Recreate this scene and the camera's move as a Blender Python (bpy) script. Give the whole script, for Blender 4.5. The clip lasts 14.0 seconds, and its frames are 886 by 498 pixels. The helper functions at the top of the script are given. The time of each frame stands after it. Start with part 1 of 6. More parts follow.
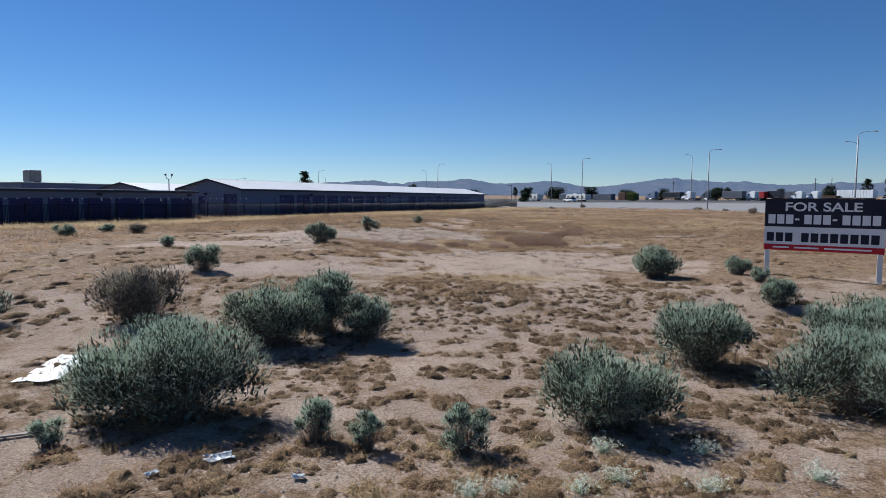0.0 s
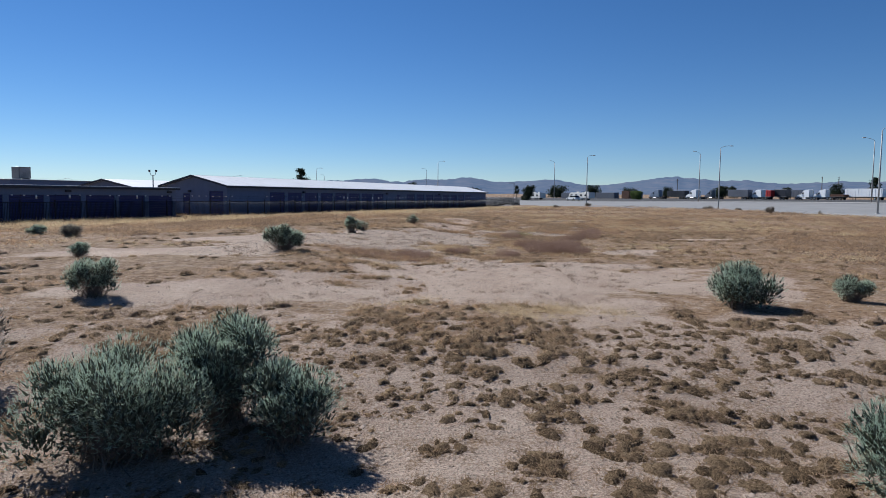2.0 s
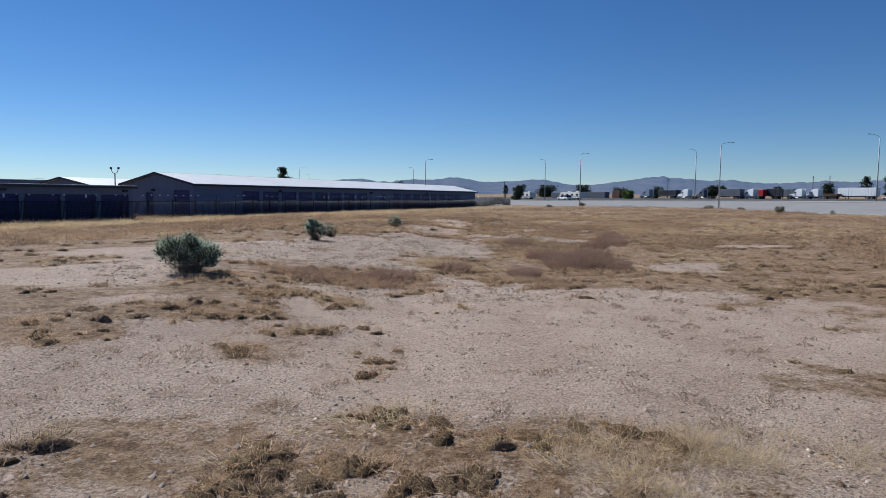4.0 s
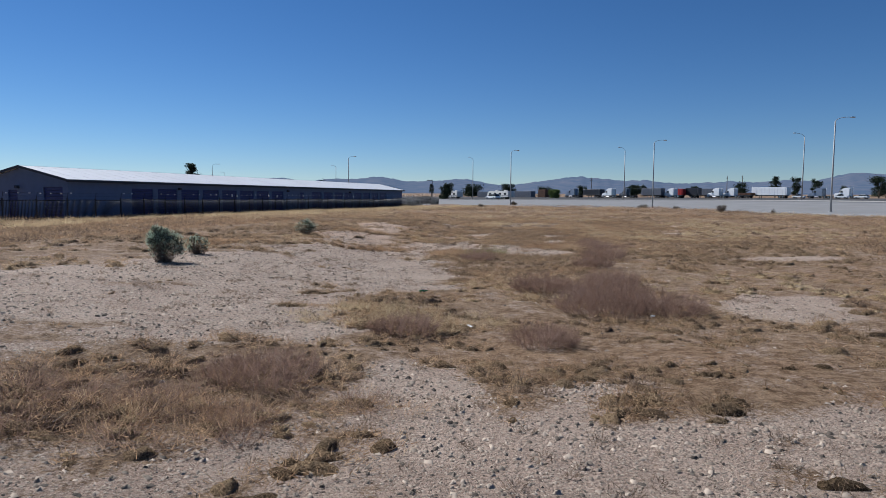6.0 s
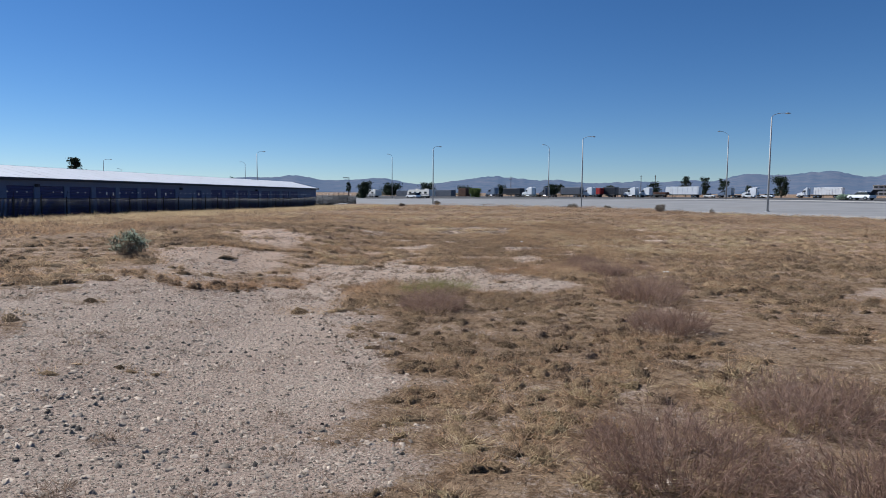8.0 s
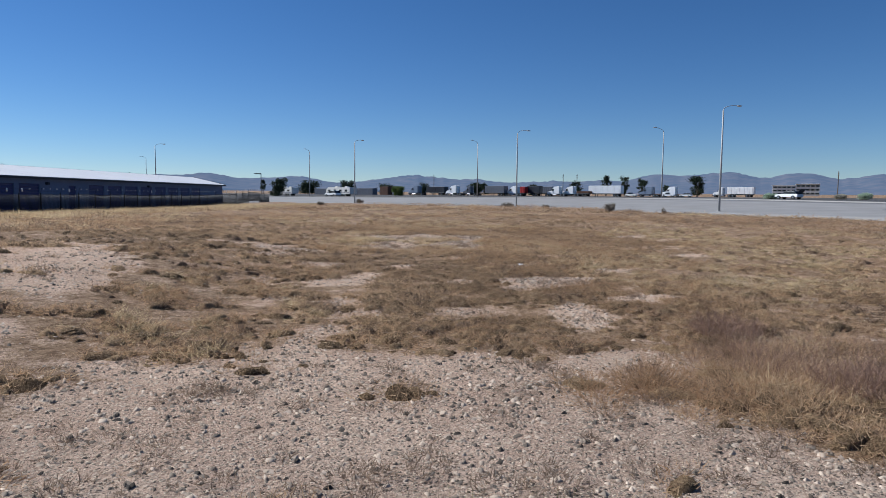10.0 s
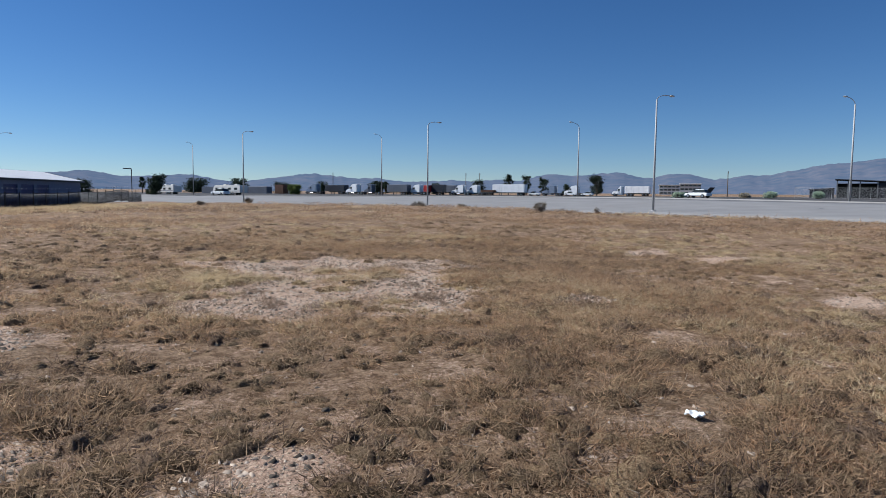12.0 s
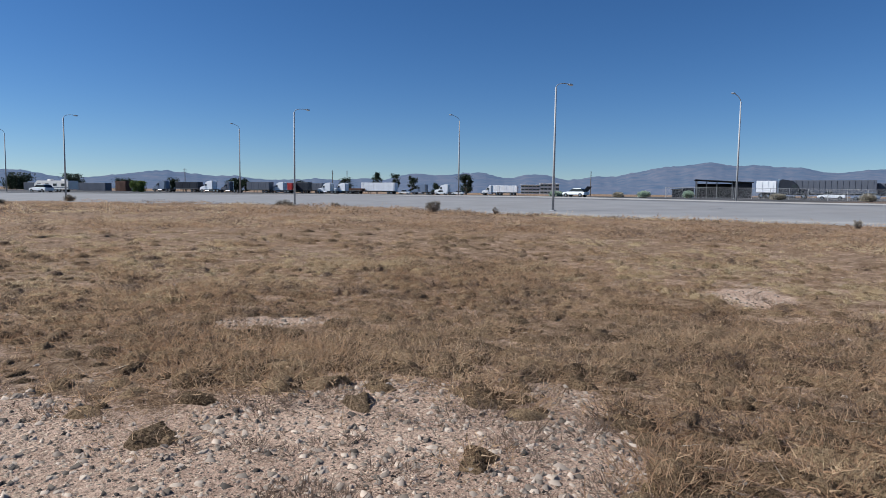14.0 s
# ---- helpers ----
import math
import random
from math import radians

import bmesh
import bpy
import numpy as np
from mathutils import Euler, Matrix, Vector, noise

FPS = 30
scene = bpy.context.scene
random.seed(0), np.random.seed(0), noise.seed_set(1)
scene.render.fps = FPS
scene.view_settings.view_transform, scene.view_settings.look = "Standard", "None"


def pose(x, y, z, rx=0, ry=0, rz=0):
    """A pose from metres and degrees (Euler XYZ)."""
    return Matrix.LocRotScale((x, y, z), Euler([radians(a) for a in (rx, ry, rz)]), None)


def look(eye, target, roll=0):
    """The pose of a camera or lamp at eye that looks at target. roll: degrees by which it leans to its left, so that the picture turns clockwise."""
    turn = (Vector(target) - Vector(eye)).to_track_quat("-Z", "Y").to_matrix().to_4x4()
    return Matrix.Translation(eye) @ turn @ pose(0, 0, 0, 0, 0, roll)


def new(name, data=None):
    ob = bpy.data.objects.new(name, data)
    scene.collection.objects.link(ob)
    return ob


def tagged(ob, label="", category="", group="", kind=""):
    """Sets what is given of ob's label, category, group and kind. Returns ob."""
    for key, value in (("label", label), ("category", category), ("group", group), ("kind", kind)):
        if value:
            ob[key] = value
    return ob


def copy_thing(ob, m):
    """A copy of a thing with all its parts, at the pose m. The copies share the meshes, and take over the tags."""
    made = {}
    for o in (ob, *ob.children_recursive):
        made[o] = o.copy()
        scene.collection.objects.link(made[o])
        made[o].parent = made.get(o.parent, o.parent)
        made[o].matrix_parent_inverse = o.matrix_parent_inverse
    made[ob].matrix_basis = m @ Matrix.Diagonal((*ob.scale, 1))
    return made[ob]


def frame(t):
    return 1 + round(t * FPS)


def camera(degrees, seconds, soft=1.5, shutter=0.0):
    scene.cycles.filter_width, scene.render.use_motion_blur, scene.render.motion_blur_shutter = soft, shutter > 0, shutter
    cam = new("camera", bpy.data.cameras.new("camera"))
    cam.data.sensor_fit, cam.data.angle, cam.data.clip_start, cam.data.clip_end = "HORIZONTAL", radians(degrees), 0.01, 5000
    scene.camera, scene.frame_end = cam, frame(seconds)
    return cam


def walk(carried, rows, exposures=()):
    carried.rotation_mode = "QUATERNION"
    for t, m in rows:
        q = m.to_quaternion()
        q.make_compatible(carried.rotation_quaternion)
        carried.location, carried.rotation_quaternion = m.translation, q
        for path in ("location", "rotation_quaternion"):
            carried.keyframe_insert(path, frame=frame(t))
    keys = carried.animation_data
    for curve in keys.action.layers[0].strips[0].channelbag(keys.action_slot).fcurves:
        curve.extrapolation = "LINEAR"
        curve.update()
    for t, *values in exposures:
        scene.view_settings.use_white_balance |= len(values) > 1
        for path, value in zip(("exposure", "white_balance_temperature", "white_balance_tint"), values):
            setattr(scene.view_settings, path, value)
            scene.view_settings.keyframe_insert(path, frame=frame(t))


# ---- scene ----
cam = camera(68.9, 14.0, 0.8)
PATH = [
    (0, (-0.174, -1.161, 1.804), (-0.096, 0.831, 1.649), 0.3),
    (0.5, (-0.126, -0.152, 1.794), (-0.045, 1.84, 1.636), 0.4),
    (1, (-0.06, 0.981, 1.771), (0.02, 2.973, 1.613), 0.4),
    (1.5, (0.028, 2.179, 1.754), (0.106, 4.171, 1.596), 0.3),
    (2, (0.128, 3.376, 1.749), (0.204, 5.368, 1.589), 0.4),
    (2.5, (0.196, 4.641, 1.727), (0.27, 6.633, 1.567), 0.3),
    (3, (0.252, 5.942, 1.695), (0.327, 7.934, 1.535), 0.3),
    (5.5, (0.338, 14.669, 1.574), (0.613, 16.644, 1.415), 0.3),
    (6, (0.552, 16.411, 1.545), (0.898, 18.375, 1.385), 0.3),
    (6.5, (0.795, 18.264, 1.522), (1.208, 20.214, 1.361), 0.4),
    (7, (1.096, 20.199, 1.504), (1.571, 22.135, 1.345), 0.3),
    (7.5, (1.469, 22.198, 1.501), (2.004, 24.118, 1.341), 0.3),
    (10, (4.011, 32.918, 1.366), (4.832, 34.734, 1.203), 0.5),
    (10.5, (4.827, 35.263, 1.335), (5.718, 37.046, 1.171), 0.5),
    (11, (5.708, 37.529, 1.304), (6.668, 39.277, 1.141), 0.5),
    (11.5, (6.594, 39.728, 1.289), (7.619, 41.437, 1.126), 0.5),
    (12, (7.518, 41.829, 1.268), (8.61, 43.497, 1.105), 0.5),
    (12.5, (8.502, 43.881, 1.258), (9.661, 45.503, 1.094), 0.6),
    (13, (9.568, 45.899, 1.253), (10.796, 47.469, 1.09), 0.6),
    (13.5, (10.672, 47.834, 1.195), (11.992, 49.328, 1.034), 0.6),
    (14, (11.885, 49.738, 1.165), (13.297, 51.145, 1.003), 0.7),
]
walk(cam, [(t, look(e, g, r)) for t, e, g, r in PATH], [(0, 0.63, 5800, 10), (3.2, 0.63, 5800, 10), (5.5, 0.43, 5800, 10), (6.2, 0.53, 5800, 10), (7.0, 0.63, 5800, 10), (14, 0.63, 5800, 10)])


def smooth(v):
    v = np.clip(v, 0.0, 1.0)
    return v * v * (3 - 2 * v)


# ---- world, sun ----
SUN_WAY = Vector((-0.66, 0.75, 0.0)).normalized()
SUN_UP = radians(38.5)
world = bpy.data.worlds.new("sky")
scene.world = world
world.use_nodes = True
wn = world.node_tree
sky = wn.nodes.new("ShaderNodeTexSky")
sky.sky_type = "NISHITA"
sky.sun_disc = False
sky.sun_elevation = SUN_UP
sky.sun_rotation = math.atan2(SUN_WAY.x, SUN_WAY.y)
sky.altitude = 1000
sky.air_density, sky.dust_density, sky.ozone_density = 0.9, 0.0, 4.5
wn.nodes["Background"].inputs["Strength"].default_value = 0.05
deep = wn.nodes.new("ShaderNodeHueSaturation")
deep.inputs["Saturation"].default_value, deep.inputs["Hue"].default_value = 1.16, 0.503
wn.links.new(sky.outputs[0], deep.inputs["Color"])
wn.links.new(deep.outputs[0], wn.nodes["Background"].inputs["Color"])
sun = new("sun", bpy.data.lights.new("sun", "SUN"))
sun.data.energy, sun.data.angle, sun.data.color = 5.0, radians(0.53), (1.0, 0.95, 0.87)
sun.matrix_world = look(Vector((0, 0, 60)), Vector((0, 0, 60)) - Vector((SUN_WAY.x * math.cos(SUN_UP), SUN_WAY.y * math.cos(SUN_UP), math.sin(SUN_UP))))


# ---- materials ----
def material(name, colour, rough=0.7, metal=0.0, vary=0.15, scale=6.0, bump=0.0, bump_scale=40.0, island=0.0, objrand=0.0, spec=0.3, stain=0.0):
    """A plain surface with grain at two scales, and variation by piece or by object."""
    m = bpy.data.materials.new(name)
    m.use_nodes = True
    n, l = m.node_tree.nodes, m.node_tree.links
    b = n["Principled BSDF"]
    b.inputs["Roughness"].default_value, b.inputs["Metallic"].default_value = rough, metal
    b.inputs["Specular IOR Level"].default_value = spec
    geo = n.new("ShaderNodeTexCoord")
    big = n.new("ShaderNodeTexNoise")
    big.inputs["Scale"].default_value, big.inputs["Detail"].default_value = scale, 6
    l.new(geo.outputs["Object"], big.inputs["Vector"])
    hsv = n.new("ShaderNodeHueSaturation")
    hsv.inputs["Color"].default_value = (*colour, 1)
    rng = n.new("ShaderNodeMapRange")
    rng.inputs["From Min"].default_value, rng.inputs["From Max"].default_value = 0.25, 0.75
    rng.inputs["To Min"].default_value, rng.inputs["To Max"].default_value = 1 - vary, 1 + vary
    l.new(big.outputs[0], rng.inputs["Value"])
    out = rng.outputs[0]
    for amount, kind, socket in ((island, "ShaderNodeNewGeometry", "Random Per Island"), (objrand, "ShaderNodeObjectInfo", "Random")):
        if amount:
            r = n.new(kind)
            q = n.new("ShaderNodeMapRange")
            q.inputs["To Min"].default_value, q.inputs["To Max"].default_value = 1 - amount, 1 + amount
            l.new(r.outputs[socket], q.inputs["Value"])
            mul = n.new("ShaderNodeMath")
            mul.operation = "MULTIPLY"
            l.new(out, mul.inputs[0]), l.new(q.outputs[0], mul.inputs[1])
            out = mul.outputs[0]
    l.new(out, hsv.inputs["Value"])
    col = hsv.outputs[0]
    if stain:
        st = n.new("ShaderNodeTexNoise")
        st.inputs["Scale"].default_value, st.inputs["Detail"].default_value = scale * 0.35, 8
        l.new(geo.outputs["Object"], st.inputs["Vector"])
        ramp = n.new("ShaderNodeMapRange")
        ramp.inputs["From Min"].default_value, ramp.inputs["From Max"].default_value, ramp.inputs["To Max"].default_value = 0.52, 0.72, stain
        l.new(st.outputs[0], ramp.inputs["Value"])
        mix = n.new("ShaderNodeMix")
        mix.data_type = "RGBA"
        mix.inputs[7].default_value = (0.16, 0.12, 0.09, 1)
        l.new(ramp.outputs[0], mix.inputs[0]), l.new(col, mix.inputs[6])
        col = mix.outputs[2]
    l.new(col, b.inputs["Base Color"])
    if bump:
        fine = n.new("ShaderNodeTexNoise")
        fine.inputs["Scale"].default_value, fine.inputs["Detail"].default_value = bump_scale, 5
        l.new(geo.outputs["Object"], fine.inputs["Vector"])
        bp = n.new("ShaderNodeBump")
        bp.inputs["Strength"].default_value, bp.inputs["Distance"].default_value = bump, 0.02
        l.new(fine.outputs[0], bp.inputs["Height"]), l.new(bp.outputs[0], b.inputs["Normal"])
    return m


def leafy(name, colours, through_light=0.25, patch=0.6):
    """Blades or leaves: a colour by piece, shifted by slow patches over the ground, with some light passing through."""
    m = bpy.data.materials.new(name)
    m.use_nodes = True
    n, l = m.node_tree.nodes, m.node_tree.links
    b = n["Principled BSDF"]
    b.inputs["Roughness"].default_value, b.inputs["Specular IOR Level"].default_value = 0.75, 0.15
    geo = n.new("ShaderNodeNewGeometry")
    ramp = n.new("ShaderNodeValToRGB")
    while len(ramp.color_ramp.elements) < len(colours):
        ramp.color_ramp.elements.new(0.5)
    for i, (e, c) in enumerate(zip(ramp.color_ramp.elements, colours)):
        e.position, e.color = i / (len(colours) - 1), (*c, 1)
    slow = n.new("ShaderNodeTexNoise")
    slow.inputs["Scale"].default_value, slow.inputs["Detail"].default_value = patch, 4
    l.new(geo.outputs["Position"], slow.inputs["Vector"])
    add = n.new("ShaderNodeMath")
    add.operation = "MULTIPLY_ADD"
    add.inputs[1].default_value = 0.5
    l.new(geo.outputs["Random Per Island"], add.inputs[0])
    spread = n.new("ShaderNodeMapRange")
    spread.inputs["From Min"].default_value, spread.inputs["From Max"].default_value, spread.inputs["To Max"].default_value = 0.3, 0.7, 0.5
    l.new(slow.outputs[0], spread.inputs["Value"]), l.new(spread.outputs[0], add.inputs[2])
    l.new(add.outputs[0], ramp.inputs[0]), l.new(ramp.outputs[0], b.inputs["Base Color"])
    tr = n.new("ShaderNodeBsdfTranslucent")
    l.new(ramp.outputs[0], tr.inputs["Color"])
    mix = n.new("ShaderNodeMixShader")
    mix.inputs[0].default_value = through_light
    l.new(b.outputs[0], mix.inputs[1]), l.new(tr.outputs[0], mix.inputs[2])
    l.new(mix.outputs[0], n["Material Output"].inputs["Surface"])
    return m


def ground_material():
    m = bpy.data.materials.new("desert_soil")
    m.use_nodes = True
    n, l = m.node_tree.nodes, m.node_tree.links
    b = n["Principled BSDF"]
    b.inputs["Roughness"].default_value, b.inputs["Specular IOR Level"].default_value = 0.95, 0.1
    geo = n.new("ShaderNodeNewGeometry")

    def noise_at(scale, detail=6, rough=0.6):
        t = n.new("ShaderNodeTexNoise")
        t.inputs["Scale"].default_value, t.inputs["Detail"].default_value, t.inputs["Roughness"].default_value = scale, detail, rough
        l.new(geo.outputs["Position"], t.inputs["Vector"])
        return t.outputs[0]

    def ramp_of(value, lo, hi, a=0.0, c=1.0):
        r = n.new("ShaderNodeMapRange")
        r.inputs["From Min"].default_value, r.inputs["From Max"].default_value = lo, hi
        r.inputs["To Min"].default_value, r.inputs["To Max"].default_value = a, c
        l.new(value, r.inputs["Value"])
        return r.outputs[0]

    def mixed(f, a, c, mode="MIX"):
        x = n.new("ShaderNodeMix")
        x.data_type, x.blend_type = "RGBA", mode
        for sock, v in ((0, f), (6, a), (7, c)):
            if isinstance(v, tuple):
                x.inputs[sock].default_value = (*v, 1)
            elif isinstance(v, float):
                x.inputs[sock].default_value = v
            else:
                l.new(v, x.inputs[sock])
        return x.outputs[2]

    def value(op, a, c):
        x = n.new("ShaderNodeMath")
        x.operation = op
        for sock, v in ((0, a), (1, c)):
            if isinstance(v, float):
                x.inputs[sock].default_value = v
            else:
                l.new(v, x.inputs[sock])
        return x.outputs[0]

    def stones_at(scale):
        t = n.new("ShaderNodeTexVoronoi")
        t.inputs["Scale"].default_value = scale
        l.new(geo.outputs["Position"], t.inputs["Vector"])
        k = n.new("ShaderNodeSeparateColor")
        l.new(t.outputs["Color"], k.inputs[0])
        return t.outputs["Distance"], k.outputs[0], k.outputs[1]

    bare = n.new("ShaderNodeAttribute")
    bare.attribute_name = "bare"
    gravel = n.new("ShaderNodeAttribute")
    gravel.attribute_name = "gravel"
    soil = mixed(ramp_of(noise_at(0.9), 0.35, 0.65), SOIL_A, SOIL_B)
    soil = mixed(ramp_of(noise_at(42, 6, 0.9), 0.4, 0.56), mixed(1.0, soil, (0.5, 0.46, 0.43), "MULTIPLY"), mixed(1.0, soil, (1.12, 1.12, 1.12), "MULTIPLY"))
    heights = value("MULTIPLY", noise_at(11, 9, 0.8), 1.2)
    for scale, share in ((20.0, 0.3), (38.0, 0.9), (80.0, 0.95)):
        dist, tone, pick = stones_at(scale)
        there = value("MULTIPLY", ramp_of(pick, 0.38, 0.45), value("MULTIPLY", gravel.outputs["Fac"], share))
        there = value("MULTIPLY", there, ramp_of(dist, 0.42, 0.36))
        soil = mixed(there, soil, mixed(ramp_of(tone, 0.05, 0.95), STONE_A, STONE_B))
        heights = value("ADD", heights, value("MULTIPLY", value("MULTIPLY", ramp_of(dist, 0.0, 0.5, 1.0, 0.0), there), 22.0 / scale))
    pale = n.new("ShaderNodeAttribute")
    pale.attribute_name = "pale"
    soil = mixed(pale.outputs["Fac"], soil, mixed(1.0, soil, (1.24, 1.15, 1.07), "MULTIPLY"))
    debris = mixed(ramp_of(noise_at(48, 8, 0.85), 0.38, 0.62), LITTER_A, LITTER_B)
    debris = mixed(ramp_of(noise_at(8, 6, 0.7), 0.42, 0.58), mixed(1.0, debris, (0.5, 0.45, 0.4), "MULTIPLY"), debris)
    debris = mixed(ramp_of(noise_at(0.25, 4), 0.35, 0.65), debris, mixed(1.0, debris, (1.02, 0.96, 0.92), "MULTIPLY"))
    open_soil = value("ADD", value("MULTIPLY", bare.outputs["Fac"], 0.85), value("ADD", ramp_of(noise_at(2.2, 8, 0.7), 0.25, 0.75, -0.45, 0.75), ramp_of(noise_at(26, 6, 0.8), 0.25, 0.75, -0.6, 0.6)))
    colour = mixed(ramp_of(open_soil, 0.2, 0.6), debris, soil)
    paved = n.new("ShaderNodeAttribute")
    paved.attribute_name = "paved"
    colour = mixed(paved.outputs["Fac"], colour, mixed(ramp_of(noise_at(0.12, 5), 0.35, 0.65), (0.05, 0.049, 0.05), (0.09, 0.088, 0.088)))
    l.new(colour, b.inputs["Base Color"])
    bp = n.new("ShaderNodeBump")
    bp.inputs["Strength"].default_value, bp.inputs["Distance"].default_value = 1.0, 0.03
    l.new(heights, bp.inputs["Height"]), l.new(bp.outputs[0], b.inputs["Normal"])
    return m


SOIL_A, SOIL_B = (0.345, 0.256, 0.198), (0.445, 0.347, 0.274)
STONE_A, STONE_B = (0.05, 0.041, 0.034), (0.53, 0.45, 0.355)
LITTER_A, LITTER_B = (0.105, 0.07, 0.043), (0.395, 0.28, 0.178)
M_GROUND = ground_material()
M_ROAD = material("pale_asphalt", (0.2, 0.196, 0.192), 0.9, vary=0.12, scale=0.3, bump=0.2, bump_scale=60, stain=0.1)
M_STEEL = material("galvanised_steel", (0.33, 0.33, 0.33), 0.6, 0.0, vary=0.1, scale=3)
M_SAGE = leafy("sage_leaf", [(0.237, 0.3, 0.22), (0.358, 0.441, 0.33), (0.457, 0.545, 0.418), (0.544, 0.632, 0.495)], 0.35, 3.0)
M_SAGE_GREY = leafy("dry_sage_leaf", [(0.24, 0.215, 0.17), (0.37, 0.335, 0.26), (0.48, 0.44, 0.35)], 0.25, 3.0)
M_TWIG = material("dry_twig", (0.17, 0.13, 0.1), 0.9, vary=0.2, scale=20, island=0.3)
M_DRY = leafy("dry_forb", [(0.209, 0.119, 0.0636), (0.358, 0.226, 0.131), (0.473, 0.328, 0.198), (0.572, 0.424, 0.267)], 0.5, 0.35)
M_STRAW = leafy("straw_blade", [(0.308, 0.22, 0.12), (0.473, 0.358, 0.209), (0.594, 0.473, 0.291), (0.682, 0.567, 0.372)], 0.5, 0.35)
M_MAT = leafy("low_mat_leaf", [(0.155, 0.1, 0.06), (0.265, 0.178, 0.108), (0.365, 0.256, 0.16), (0.48, 0.352, 0.228)], 0.5, 0.5)
# older inner leaves and twigs, coloured darker still for the shade inside a shrub
M_SAGE_SHADE = leafy("shaded_inner_sage_leaf", [(0.045, 0.052, 0.038), (0.085, 0.095, 0.07), (0.13, 0.142, 0.106)], 0.1, 3.0)
M_TWIG_SHADE = leafy("shaded_inner_dead_twig", [(0.08, 0.066, 0.052), (0.15, 0.125, 0.1), (0.21, 0.18, 0.145)], 0.1, 3.0)
M_HAZE = leafy("faded_dead_twig", [(0.15, 0.092, 0.066), (0.27, 0.175, 0.13), (0.38, 0.27, 0.21)], 0.4, 0.8)
M_DARK = leafy("dark_dead_twig", [(0.0598, 0.0414, 0.0326), (0.136, 0.0952, 0.0704), (0.238, 0.174, 0.128)], 0.5, 0.8)
M_SPRIG = leafy("dead_sprig", [(0.12, 0.085, 0.06), (0.22, 0.16, 0.115), (0.34, 0.255, 0.19)], 0.5, 0.8)
M_PALE = leafy("pale_fallen_stalk", [(0.259, 0.2, 0.141), (0.37, 0.311, 0.237), (0.488, 0.429, 0.348)], 0.5, 0.8)
M_GREENGRASS = leafy("yellow_green_grass", [(0.148, 0.148, 0.052), (0.244, 0.222, 0.089), (0.311, 0.274, 0.133)], 0.5, 1.0)


# ---- mesh helpers ----
def part(name, bm, mat, parent=None, label="", smooth_faces=False):
    me = bpy.data.meshes.new(name)
    bm.to_mesh(me)
    bm.free()
    me.materials.append(mat)
    if smooth_faces:
        me.polygons.foreach_set("use_smooth", [True] * len(me.polygons))
    ob = new(name, me)
    ob.parent = parent
    if label:
        tagged(ob, label)
    return ob


def raw_mesh(name, verts, faces, mat, parent=None):
    """One mesh out of whole arrays of corners and faces (all of one size)."""
    verts, faces = np.asarray(verts, np.float32).reshape(-1, 3), np.asarray(faces, np.int32)
    me = bpy.data.meshes.new(name)
    k = faces.shape[1]
    me.vertices.add(len(verts)), me.loops.add(faces.size), me.polygons.add(len(faces))
    me.vertices.foreach_set("co", verts.ravel())
    me.loops.foreach_set("vertex_index", faces.ravel())
    me.polygons.foreach_set("loop_start", np.arange(0, faces.size, k, dtype=np.int32))
    me.update(calc_edges=True)
    me.materials.append(mat)
    ob = new(name, me)
    ob.parent = parent
    return ob


def box(bm, x0, x1, y0, y1, z0, z1, bevel=0.0):
    m = Matrix.Translation(((x0 + x1) / 2, (y0 + y1) / 2, (z0 + z1) / 2)) @ Matrix.Diagonal((x1 - x0, y1 - y0, z1 - z0, 1))
    made = bmesh.ops.create_cube(bm, size=1, matrix=m)["verts"]
    if bevel:
        edges = {e for v in made for e in v.link_edges}
        bmesh.ops.bevel(bm, geom=list(edges), offset=bevel, segments=2, affect="EDGES", profile=0.5)
    return bm


def tube(bm, a, b, r0, r1, sides=10):
    a, b = Vector(a), Vector(b)
    d = b - a
    m = Matrix.Translation((a + b) / 2) @ d.to_track_quat("Z", "Y").to_matrix().to_4x4()
    bmesh.ops.create_cone(bm, cap_ends=True, segments=sides, radius1=r0, radius2=r1, depth=d.length, matrix=m)
    return bm


def prism(bm, outline, y0, y1, m=None):
    """A solid from an outline in x and z, drawn out along y."""
    m = m or Matrix()
    a = [bm.verts.new(m @ Vector((x, y0, z))) for x, z in outline]
    b = [bm.verts.new(m @ Vector((x, y1, z))) for x, z in outline]
    k = len(outline)
    bm.faces.new(a), bm.faces.new(b[::-1])
    for i in range(k):
        bm.faces.new((a[i], b[i], b[(i + 1) % k], a[(i + 1) % k]))
    bmesh.ops.recalc_face_normals(bm, faces=bm.faces[:])
    return bm


def empty(name, m, label="", category="", group="", kind=""):
    ob = new(name)
    ob.matrix_world = m
    ob.empty_display_size = 0.2
    return tagged(ob, label, category, group, kind)


# ---- the lie of the land ----
NEAR_LINE = [(60, -400), (60, -60), (59.8, -10), (59, 45), (57.3, 81.9), (51.9, 113.4), (36.0, 140.7), (5, 168), (-33, 200), (-110, 250), (-400, 420)]


